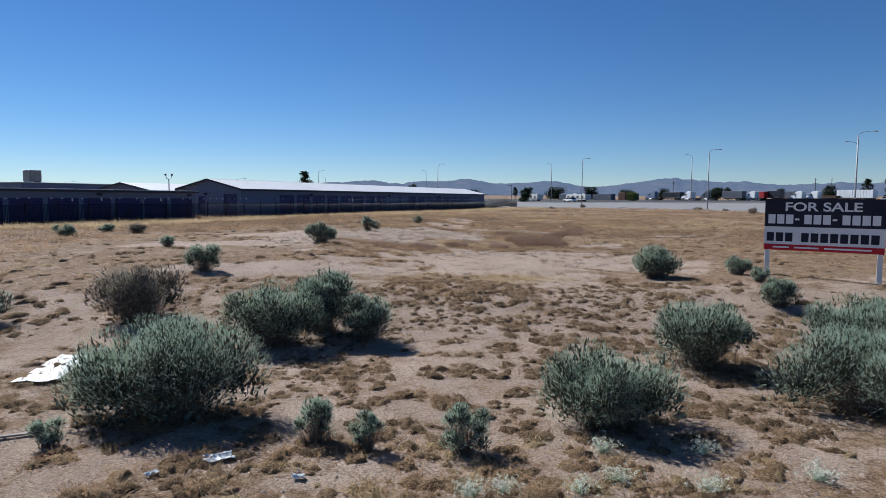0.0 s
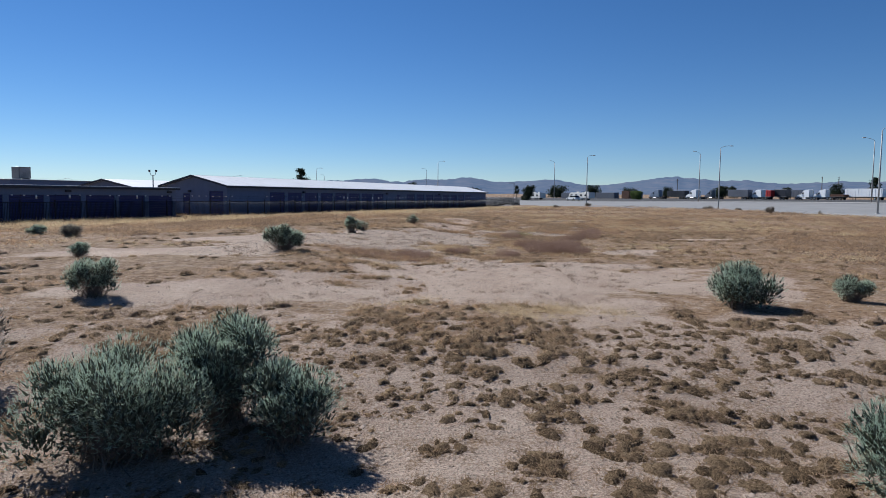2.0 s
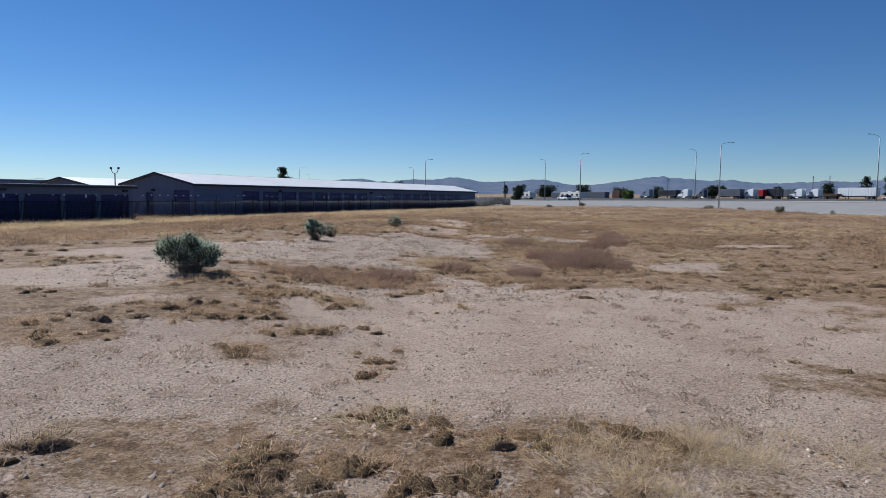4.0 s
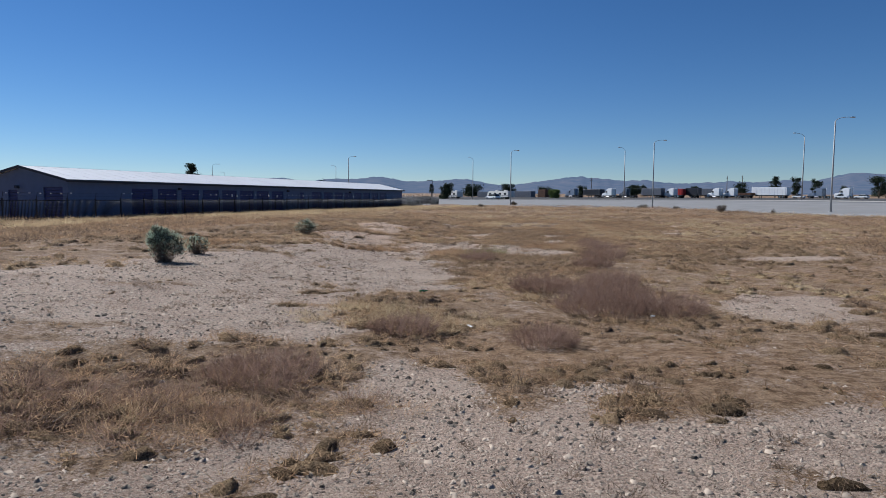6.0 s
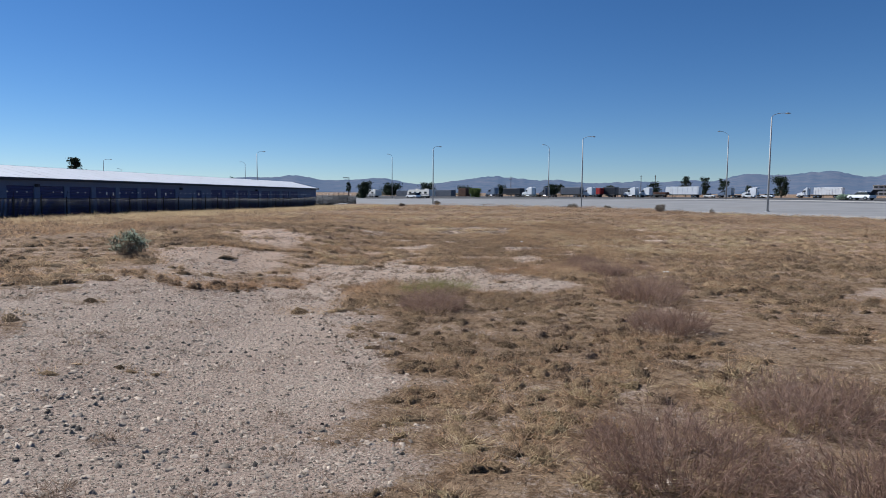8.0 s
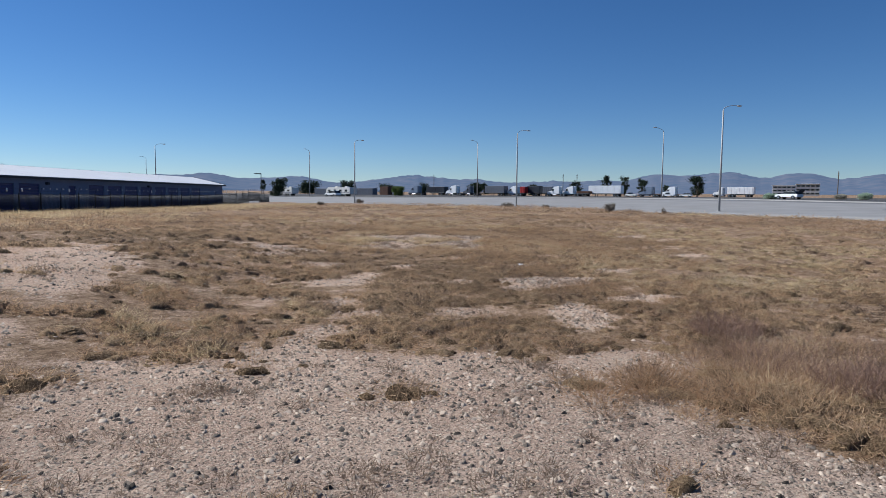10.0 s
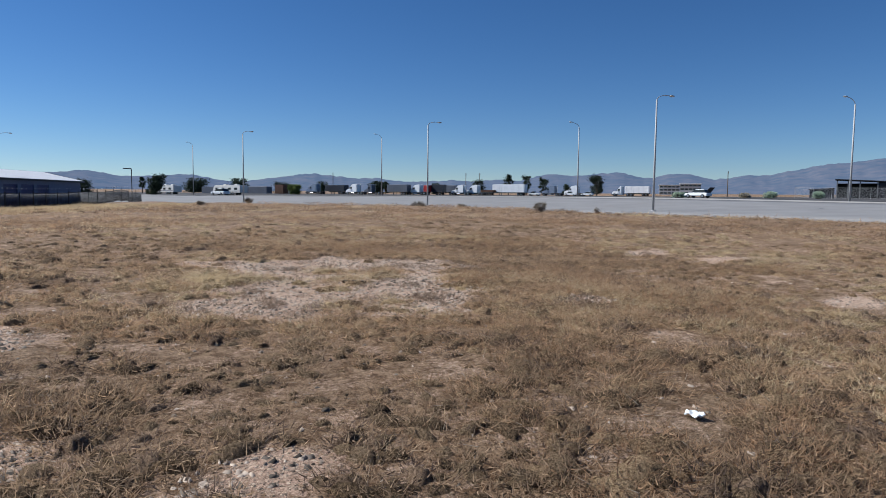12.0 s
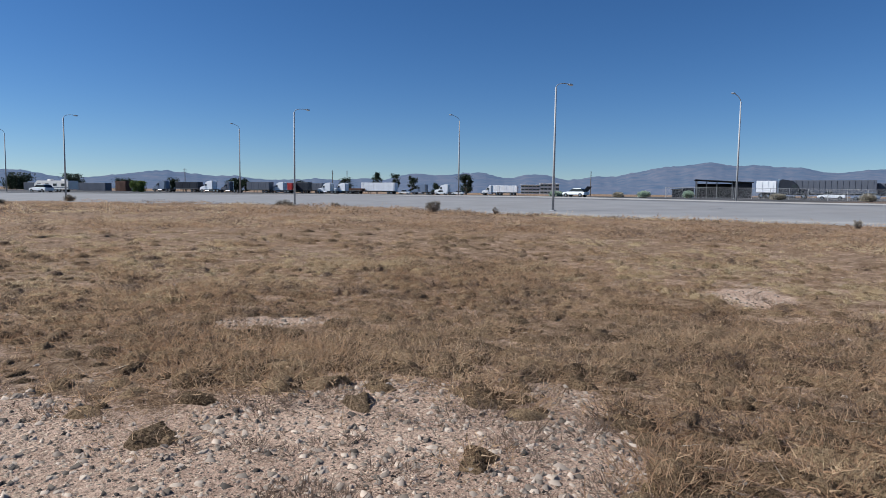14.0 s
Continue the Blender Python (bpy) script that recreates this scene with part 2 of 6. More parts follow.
def glide(points, step=3.0):
    """A smooth line through the points, as an array of places at even steps."""
    p = np.array(points, float)
    p = np.vstack((2 * p[0] - p[1], p, 2 * p[-1] - p[-2]))
    out = []
    for i in range(1, len(p) - 2):
        n = max(2, int(np.linalg.norm(p[i + 1] - p[i]) / step))
        t = np.arange(n)[:, None] / n
        a, b, c, d = p[i - 1], p[i], p[i + 1], p[i + 2]
        out.append(0.5 * (2 * b + (c - a) * t + (2 * a - 5 * b + 4 * c - d) * t ** 2 + (3 * b - a - 3 * c + d) * t ** 3))
    out.append(p[-2][None])
    return np.vstack(out)


LINE = glide(NEAR_LINE)
LINE_DIR = np.gradient(LINE, axis=0)
LINE_DIR /= np.linalg.norm(LINE_DIR, axis=1)[:, None]
LINE_OUT = np.stack((LINE_DIR[:, 1], -LINE_DIR[:, 0]), 1)
ROAD_IN, ROAD_OUT = -6.0, 24.0


def road_z(off, y):
    y = np.asarray(y, float)
    top = 0.85 + 0.35 * smooth((y - 60) / 45) - 0.25 * smooth((y - 120) / 50)
    return 0.06 + (top - 0.06) * np.clip(off / 23.0, -0.1, 1.1)


def road_offset(x, y):
    """How far a place lies outwards from the near row of street lamps."""
    x, y = np.atleast_1d(np.asarray(x, float)), np.atleast_1d(np.asarray(y, float))
    out = np.empty(x.shape)
    for i in range(0, len(x), 4000):
        dx, dy = x[i:i + 4000, None] - LINE[None, :, 0], y[i:i + 4000, None] - LINE[None, :, 1]
        j = np.argmin(dx * dx + dy * dy, axis=1)
        k = np.arange(len(j))
        side = dx[k, j] * LINE_OUT[j, 0] + dy[k, j] * LINE_OUT[j, 1]
        out[i:i + 4000] = np.sign(side) * np.sqrt(dx[k, j] ** 2 + dy[k, j] ** 2)
    return out


def land(x, y):
    """The height of the ground."""
    x, y = np.atleast_1d(np.asarray(x, float)), np.atleast_1d(np.asarray(y, float))
    z = -0.5 + 0.52 * smooth((y - 8) / 4.5)
    foot = np.interp(y, (12, 26, 33, 38, 42, 50), (-1.0, -0.6, 0.6, 2.2, 4.6, 7.0))  # where the low gravel rise begins
    z = z + 0.31 * smooth((foot - x) / 4.2 + 0.35) * smooth((y - 11.5) / 7) * (1 - smooth((y - 50) / 15)) * (1 - smooth((-x - 7) / 6) * smooth((y - 27) / 8))
    z = z - 0.36 * smooth((22 - 0.886 * (x + 20.4) + 0.463 * (y - 73.7)) / 15) * smooth((y - 30) / 16) * (1 - smooth((y - 120) / 25))  # down to the yard fence
    z = z - 0.12 * smooth((x - 0.5) / 2) * smooth((y - 20) / 4) * (1 - smooth((y - 40) / 8))
    z = z - 0.2 * smooth((x - 13) / 4) * smooth((y - 35) / 8) * (1 - smooth((y - 52) / 10))
    z = z + 0.03 * np.sin(x * 0.9 + 1.3 * np.sin(y * 0.37)) * np.cos(y * 0.7 + 0.8) + 0.015 * np.sin(2.3 * x + y) * np.sin(1.9 * y - x)
    off = road_offset(x, y)
    inside = road_z(off, y) - 0.15
    beyond = road_z(np.full_like(off, ROAD_OUT), y) - 0.1 + 0.0065 * np.clip(off - ROAD_OUT, 0, 4000)
    w = smooth((off - (ROAD_IN - 9)) / 8)
    near = z * (1 - w) + inside * w + 0.32 * smooth((y - 78) / 14) * smooth((off - (ROAD_IN - 10)) / 5) * (1 - smooth((off - (ROAD_IN - 4)) / 3.5))
    return np.where(off < ROAD_OUT, near, beyond)


BARE = [  # x, y, half length, half width, turn of the larger bare patches
    (2.3, 16.6, 4.3, 3.2, 5), (4.4, 19.4, 1.7, 1.0, 0), (-3.6, 14.4, 2.5, 0.9, 5),  # pinkish sand
    (-5.3, 20.5, 3.0, 2.0, 15), (-4.2, 24.8, 2.8, 3.2, 10), (-1.3, 26.0, 1.5, 1.3, 0), (-1.6, 28.4, 3.0, 2.4, 25), (1.2, 30.0, 1.9, 3.2, -10), (1.7, 33.4, 2.2, 2.4, 0),  # the long gravel pad
    (1.5, 38.6, 1.2, 2.4, 0), (2.1, 45.2, 1.3, 2.5, -10), (3.0, 43.6, 0.7, 1.8, 0),
    (4.5, 37.3, 2.0, 2.0, 20), (6.1, 35.4, 1.3, 1.2, 0), (11.4, 52.9, 1.3, 0.8, -25), (13.7, 52.0, 1.35, 1.0, 10)]
BARE += [  # small scrapes
    (1.25, 21.4, 0.45, 1.2, 0), (7.3, 25.3, 0.9, 1.1, 0), (7.9, 37.3, 0.7, 0.4, 0), (9.0, 39.6, 0.3, 0.9, -40), (10.5, 40.2, 0.65, 0.3, 0), (9.3, 41.5, 0.3, 0.2, 0), (10.2, 41.7, 0.3, 0.2, 0),
    (5.6, 41.9, 0.3, 0.25, 0), (6.3, 41.5, 0.3, 0.25, 0), (6.4, 40.6, 0.35, 0.25, 0), (8.2, 41.5, 0.25, 0.2, 0), (7.6, 40.2, 0.4, 0.35, 0), (7.3, 45.7, 0.4, 0.3, 0), (5.6, 43.7, 0.4, 0.3, 0), (6.0, 49.0, 0.9, 0.35, 0),
    (15.2, 52.0, 0.45, 0.4, 0), (12.6, 52.9, 0.45, 0.5, 0), (15.4, 55.2, 0.8, 0.28, 0), (20.9, 52.9, 0.9, 0.5, 0), (13.1, 47.2, 0.5, 0.4, 0), (21.6, 50.9, 1.2, 0.3, 0), (13.0, 32.2, 1.6, 0.6, 0), (17.5, 46.3, 0.7, 0.35, 0), (12.2, 49.6, 0.6, 0.4, 0), (13.0, 50.4, 0.5, 0.4, 0),
    (-0.2, 24.7, 0.95, 1.0, 0), (0.45, 23.75, 0.7, 0.5, 0), (0.3, 26.0, 0.5, 0.6, 0), (7.03, 45.5, 0.55, 0.4, 0), (7.26, 43.97, 0.45, 0.4, 0), (6.81, 43.39, 0.5, 0.4, 0), (6.85, 48.2, 0.7, 0.55, 0), (6.38, 47.14, 0.5, 0.4, 0), (10.64, 42.34, 0.55, 0.3, 0), (10.24, 41.83, 0.5, 0.3, 0), (9.99, 42.3, 0.5, 0.3, 0), (9.57, 41.67, 0.5, 0.25, 0), (12.42, 43.13, 0.4, 0.3, 0), (8.34, 44.73, 0.35, 0.2, 0), (8.67, 42.48, 0.22, 0.14, 0), (11.66, 53.41, 1.2, 0.5, 0),
    (11.62, 52.73, 0.8, 0.5, 0), (10.09, 50.36, 0.5, 0.3, 0), (10.67, 50.8, 0.4, 0.25, 0), (11.52, 50.3, 0.3, 0.22, 0), (10.79, 49.24, 0.4, 0.3, 0), (10.97, 52.08, 0.6, 0.3, 0), (10.54, 53.98, 0.6, 0.35, 0), (13.05, 47.1, 0.4, 0.2, 0), (4.24, 37.13, 0.8, 0.6, 0), (5.51, 38.46, 0.5, 0.5, 0), (2.58, 21.1, 0.4, 0.4, 0), (2.89, 20.04, 0.7, 0.5, 0), (11.4, 50.0, 0.75, 0.5, 0), (11.26, 51.21, 0.55, 0.3, 0), (11.73, 51.06, 0.45, 0.3, 0), (12.31, 52.46, 0.5, 0.4, 0)]
BARE += [(10.7, 49.3, 1.5, 1.1, 0), (11.4, 48.3, 1.0, 0.7, 0), (1.5, 9.3, 8.5, 4.0, 0), (-0.5, 5.5, 5.0, 2.0, 0)]  # half bare


def vnoise(x, y, seed=0):
    """Smooth noise from 0 to 1 over a unit lattice."""
    xi, yi = np.floor(x).astype(np.int64), np.floor(y).astype(np.int64)
    fx, fy = smooth(x - xi), smooth(y - yi)

    def h(i, j):
        v = (i * 374761393 + j * 668265263 + seed * 974634777) & 0x7FFFFFFF
        v = ((v ^ (v >> 13)) * 1274126177) & 0x7FFFFFFF
        return ((v ^ (v >> 16)) & 0xFFFF) / 65535.0
    a = h(xi, yi) * (1 - fx) + h(xi + 1, yi) * fx
    b = h(xi, yi + 1) * (1 - fx) + h(xi + 1, yi + 1) * fx
    return a * (1 - fy) + b * fy


def bareness(x, y, soil=True):
    """1 on bare gravel, 0 where the dry growth closes."""
    x, y = np.asarray(x, float), np.asarray(y, float)
    wob = 0.35 * np.sin(1.7 * x + 0.9 * np.sin(1.3 * y)) + 0.3 * np.sin(1.4 * y - 0.8 * x + 2) + 0.2 * np.sin(3.7 * x + 2.9 * y)
    rough = 0.75 * (vnoise(x * 0.9, y * 0.9, 21) - 0.5) + 0.55 * (vnoise(x * 2.6, y * 2.6, 22) - 0.5)
    best = np.zeros(x.shape)
    for i, (cx, cy, a, b, turn) in enumerate(BARE if soil else BARE[:-2]):
        c, s = math.cos(radians(turn)), math.sin(radians(turn))
        u, v = (x - cx) * c + (y - cy) * s, -(x - cx) * s + (y - cy) * c
        r = np.sqrt((u / a) ** 2 + (v / b) ** 2) + 0.2 * wob + rough
        level = 0.6 if i >= len(BARE) - 4 else 1.0
        best = np.maximum(best, level * smooth((1.2 - r) / 0.35))
    return best


def ground_sheet():
    near_x = np.arange(-14, 30, 0.36)
    near_y = np.arange(0, 66, 0.36)
    xs = np.concatenate((-np.geomspace(4200, 14.5, 46), near_x, np.geomspace(30.4, 4200, 60)))
    ys = np.concatenate((-np.geomspace(4200, 1, 40), near_y, 66 + np.geomspace(0.5, 4200, 70)))
    gx, gy = np.meshgrid(xs, ys)
    x, y = gx.ravel(), gy.ravel()
    z = land(x, y)
    b = bareness(x, y)
    nearby = (np.abs(x) < 45) & (y > -2) & (y < 90)
    z = z + np.where(nearby, 0.004 * np.sin(7.1 * x + 3 * np.sin(2.3 * y)) * np.sin(6.3 * y + 2 * np.sin(3.1 * x)) * (0.4 + 0.6 * b), 0)
    nx, ny = len(xs), len(ys)
    i, j = np.meshgrid(np.arange(nx - 1), np.arange(ny - 1))
    a = (j * nx + i).ravel()
    ob = raw_mesh("ground", np.stack((x, y, z), 1), np.stack((a, a + 1, a + nx + 1, a + nx), 1), M_GROUND)
    off = road_offset(x, y)
    lot = smooth((off - ROAD_OUT - 2.5) / 3) * (1 - smooth((off - ROAD_OUT - 150) / 20)) * smooth((y - 60) / 20)
    for name, values in (("paved", lot), ("pale", smooth((y - 33) / 9) * (1 - smooth((y - 75) / 20))), ("bare", b), ("gravel", np.where(np.asarray(y) > 12.5, np.where(np.asarray(y) > 22, np.clip(b * 1.2, 0.75, 1), 0.75), 0.7))):
        at = ob.data.attributes.new(name, "FLOAT", "POINT")
        at.data.foreach_set("value", np.asarray(values, np.float32))
    ob.data.polygons.foreach_set("use_smooth", [True] * len(ob.data.polygons))
    return tagged(ob, "dry sandy desert lot with gravel patches and dead growth", "ground", kind="structure")


ground_sheet()


def ribbon(name, off0, off1, lift, mat, i0=0, i1=None, thick=0.25):
    """A strip along the road between two offsets from the row of lamps, with thickness."""
    rows = []
    sl = slice(i0, i1)
    offs = np.linspace(off0, off1, 7 if off1 - off0 > 3 else 2)
    pts = LINE[sl]
    outw = LINE_OUT[sl]
    for o in offs:
        p = pts + outw * o
        rows.append(np.column_stack((p, road_z(np.full(len(p), o), p[:, 1]) + lift)))
    low0, low1 = rows[0].copy(), rows[-1].copy()
    low0[:, 2] -= thick
    low1[:, 2] -= thick
    rows = [low0] + rows + [low1]
    n = len(pts)
    v = np.vstack(rows)
    f = []
    for r in range(len(rows) - 1):
        a = r * n + np.arange(n - 1)
        f.append(np.stack((a, a + n, a + n + 1, a + 1), 1))
    return raw_mesh(name, v, np.vstack(f), mat)


M_SHOULDER = material("pale_gravel_shoulder", (0.25, 0.243, 0.232), 0.95, vary=0.15, scale=0.5, bump=0.3, bump_scale=50, stain=0.2)
tagged(ribbon("road_shoulder", ROAD_IN + 0.2, ROAD_IN + 3.2, 0.006, M_SHOULDER), "pale dusty road shoulder along the lot", "road shoulder", kind="structure")
tagged(ribbon("far_kerb", ROAD_OUT - 0.9, ROAD_OUT - 0.1, 0.12, M_SHOULDER), "pale concrete kerb along the far side of the road", "kerb", kind="structure")
tagged(ribbon("road", ROAD_IN, ROAD_OUT, 0, M_ROAD), "wide pale sun-bleached asphalt road in a banked curve", "road", kind="structure")


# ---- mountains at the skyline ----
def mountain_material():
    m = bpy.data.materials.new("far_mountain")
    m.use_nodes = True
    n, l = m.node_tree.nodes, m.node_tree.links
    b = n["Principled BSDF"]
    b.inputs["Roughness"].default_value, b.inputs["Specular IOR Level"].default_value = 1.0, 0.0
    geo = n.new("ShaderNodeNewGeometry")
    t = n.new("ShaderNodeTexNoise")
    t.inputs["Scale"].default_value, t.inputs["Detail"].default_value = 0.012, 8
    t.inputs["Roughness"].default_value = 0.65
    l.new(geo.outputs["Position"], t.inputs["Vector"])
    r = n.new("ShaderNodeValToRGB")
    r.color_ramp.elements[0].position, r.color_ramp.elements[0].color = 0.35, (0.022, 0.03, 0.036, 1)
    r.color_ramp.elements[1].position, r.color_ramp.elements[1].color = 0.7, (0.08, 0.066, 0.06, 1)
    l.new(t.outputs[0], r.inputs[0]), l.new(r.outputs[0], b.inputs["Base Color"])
    # distance haze is put in as an even blue glow over the slopes
    b.inputs["Emission Color"].default_value, b.inputs["Emission Strength"].default_value = (0.29, 0.43, 0.7, 1), HAZE_GLOW
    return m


HAZE_GLOW = 0.19
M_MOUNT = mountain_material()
PEAKS = [(-40, 0.6, 12), (-18, 0.9, 4), (-7, 1.42, 2), (-4.4, 1.62, 1.4), (-0.6, 1.44, 1.2), (0.8, 1.66, 1), (4.1, 1.82, 1.2), (6, 1.48, 1.2), (9, 1.48, 1.2), (11.5, 1.65, 1.3),
         (18.8, 1.5, 1.2), (21.5, 1.88, 1.4), (23.8, 1.68, 1.2), (27, 1.55, 1.4), (31, 1.3, 1.6), (34, 1.42, 1.6), (38, 1.5, 1.6), (42.6, 2.02, 1.3), (45.8, 1.97, 1.3), (47.9, 2.17, 1.3),
         (53, 2.05, 1.5), (58.3, 1.9, 1.3), (61.6, 2.25, 1.3), (64, 2.75, 1.4), (67, 3.05, 1.6), (70.5, 2.8, 1.6), (73.3, 2.66, 1.1), (79.5, 2.36, 3), (88, 2.1, 4), (105, 1.6, 8)]


def mountains():
    az = np.arange(-60, 130, 0.24)
    ridge = 1.12 * smooth((az + 12) / 5) + 0.35 * smooth((az - 37) / 6) + 0.65 * smooth((az - 59) / 7)
    for a, h, w in PEAKS:
        ridge = np.maximum(ridge, h * np.exp(-0.5 * ((az - a) / (w * 1.25)) ** 2) ** 0.35)
    ridge = np.maximum(ridge, 0.45)
    soft = np.convolve(np.pad(ridge, 4, "edge"), np.ones(9) / 9, "valid")
    jag = np.array([noise.fractal(Vector((a * 1.7, 3.1, 0)), 0.9, 2.0, 6) for a in az])
    ridge = soft + 0.09 * jag
    rows, n = [], len(az)
    rad = np.radians(az)
    for k, r in enumerate(np.linspace(3300, 4500, 24)):
        f = 0.22 + 0.78 * (k / 23) ** 1.3
        spur = np.array([noise.fractal(Vector((a * 0.9 + 0.03 * k, k * 0.07, 7)), 0.9, 2.0, 6) for a in az])
        h = 2 + np.tan(np.radians(np.maximum(ridge, 0.2))) * 4500 * f * (1 + (0.12 * spur if k < 23 else 0) * (1 - f)) - 30 * (k == 0)
        rows.append(np.column_stack((8 + r * np.sin(rad), 30 + r * np.cos(rad), h)))
    v = np.vstack(rows)
    fs = [np.stack((k * n + np.arange(n - 1), k * n + np.arange(1, n), (k + 1) * n + np.arange(1, n), (k + 1) * n + np.arange(n - 1)), 1) for k in range(23)]
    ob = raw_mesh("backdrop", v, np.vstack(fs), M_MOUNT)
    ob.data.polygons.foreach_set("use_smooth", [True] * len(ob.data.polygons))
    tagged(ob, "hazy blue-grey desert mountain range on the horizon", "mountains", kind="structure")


mountains()


def height(x, y):
    return float(land(x, y)[0])


# ---- street lamps ----
def street_lamp(h, arm, m):
    lamp = empty("street_lamp", m, "tall galvanised street lamp with a curved arm beside the road", "street lamp", "street lamps along the road")
    bm = bmesh.new()
    tube(bm, (0, 0, -0.2), (0, 0, h), 0.115, 0.07, 12)
    part("pole", bm, M_STEEL, lamp, smooth_faces=True)
    bm = bmesh.new()
    box(bm, -0.2, 0.2, -0.2, 0.2, -0.1, 0.06, 0.02)
    part("base_plate", bm, M_STEEL, lamp)
    bm = bmesh.new()
    last = Vector((0, 0, h - 0.05))
    for k in range(1, 9):
        a = k / 8 * math.pi / 2
        p = Vector((arm * (1 - math.cos(a)), 0, h - 0.05 + 0.62 * math.sin(a)))
        tube(bm, last, p, 0.034, 0.03, 8)
        last = p
    part("arm", bm, M_STEEL, lamp, smooth_faces=True)
    bm = bmesh.new()
    outline = [(0, -0.02), (0.16, -0.05), (0.55, -0.04), (0.64, 0.0), (0.55, 0.05), (0.2, 0.07), (0, 0.04)]
    prism(bm, [(x + last.x - 0.05, z + last.z) for x, z in outline], -0.13, 0.13)
    head = part("lamp_head", bm, M_STEEL, lamp, "grey cobra-head lamp housing")
    bm = bmesh.new()
    box(bm, last.x + 0.15, last.x + 0.5, -0.09, 0.09, last.z - 0.08, last.z - 0.04, 0.01)
    part("lens", bm, M_LENS, head, "clear lamp lens")
    return lamp


M_LENS = material("lamp_lens", (0.6, 0.6, 0.58), 0.2, vary=0.05)
lamp_made, tall_made = None, {}
for x, y, h, far in [(57.3, 81.9, 10.3, 0), (51.9, 113.4, 10.3, 0), (36.0, 140.7, 10.3, 0), (5, 168, 10.3, 0), (-33, 215, 10.3, 0),
                     (82.0, 76.1, 10.4, 1), (79.5, 114.1, 10.75, 1), (64.5, 150.1, 10.9, 1), (40, 193, 11.0, 1), (3, 250, 11.0, 1), (-47, 330, 11.0, 1)]:
    j = int(np.argmin((LINE[:, 0] - x) ** 2 + (LINE[:, 1] - y) ** 2))
    turn = math.degrees(math.atan2(LINE_OUT[j, 1], LINE_OUT[j, 0])) + (180 if far else 0)
    at = pose(x, y, float(road_z(23.0 if far else 0.0, y)), 0, 0, turn)
    if h in tall_made:
        copy_thing(tall_made[h], at)
    else:
        tall_made[h] = street_lamp(h, 2.2, at)
    lamp_made = tall_made[10.3]


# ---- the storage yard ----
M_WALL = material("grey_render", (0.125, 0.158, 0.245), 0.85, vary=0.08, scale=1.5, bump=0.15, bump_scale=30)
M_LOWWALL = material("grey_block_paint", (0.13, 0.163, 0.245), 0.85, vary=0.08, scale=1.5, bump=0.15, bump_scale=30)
M_DOOR = material("dark_blue_door", (0.016, 0.022, 0.115), 0.45, vary=0.1, scale=2, spec=0.4)
M_ROOF = material("white_metal_roof", (0.62, 0.62, 0.62), 0.5, vary=0.05, scale=0.4, stain=0.06)
M_FASCIA = material("dark_fascia", (0.03, 0.035, 0.05), 0.6, vary=0.1, scale=2)
M_IRON = material("black_iron", (0.015, 0.016, 0.02), 0.5, vary=0.1, scale=4)
M_WIRE = material("bright_wire", (0.7, 0.7, 0.7), 0.35, 0.7, vary=0.1, scale=4)
M_BOXGREY = material("grey_sheet_metal", (0.16, 0.16, 0.16), 0.5, 0.3, vary=0.15, scale=3)


def yard_frame(x, y, z):
    ux, uy = 0.463, 0.886
    return Matrix(((ux, -uy, 0, x), (uy, ux, 0, y), (0, 0, 1, z), (0, 0, 0, 1)))


SWAP = Matrix(((0, 1, 0, 0), (1, 0, 0, 0), (0, 0, 1, 0), (0, 0, 0, 1)))


def wall_with_openings(bm, x0, x1, y0, y1, z0, z1, holes):
    """A wall along x with door openings (x from, x to, top) cut through from the floor."""
    line = [(x0, z0)]
    for a, b, top in sorted(holes):
        line += [(a, z0), (a, top), (b, top), (b, z0)]
    return prism(bm, line + [(x1, z0), (x1, z1), (x0, z1)], y0, y1)


def ribbed(a, b, top, y, m=None, ribs=10):
    """A roll-up door leaf: one sheet with level ribs."""
    line, step = [(y + 0.17, 0)], top / ribs
    for k in range(ribs):
        z = k * step
        line += [(y + 0.14, z), (y + 0.1, z + 0.02), (y + 0.1, z + step - 0.045), (y + 0.14, z + step - 0.025)]
    bm = bmesh.new()
    prism(bm, line + [(y + 0.14, top), (y + 0.17, top)], a, b, SWAP)
    if m is not None:
        bmesh.ops.transform(bm, matrix=m, verts=bm.verts)
        bmesh.ops.recalc_face_normals(bm, faces=bm.faces)
    return bm


def shutter(thing, a, b, top, y, z0=0.0):
    """A roll-up door, set back in its opening."""
    door = part("door", ribbed(a, b, top, y), M_DOOR, thing, "dark blue roll-up door")
    bm = bmesh.new()
    box(bm, (a + b) / 2 - 0.09, (a + b) / 2 + 0.09, y + 0.06, y + 0.1, z0 + 0.3, z0 + 0.36, 0.01)
    part("handle", bm, M_STEEL, door)
    return door


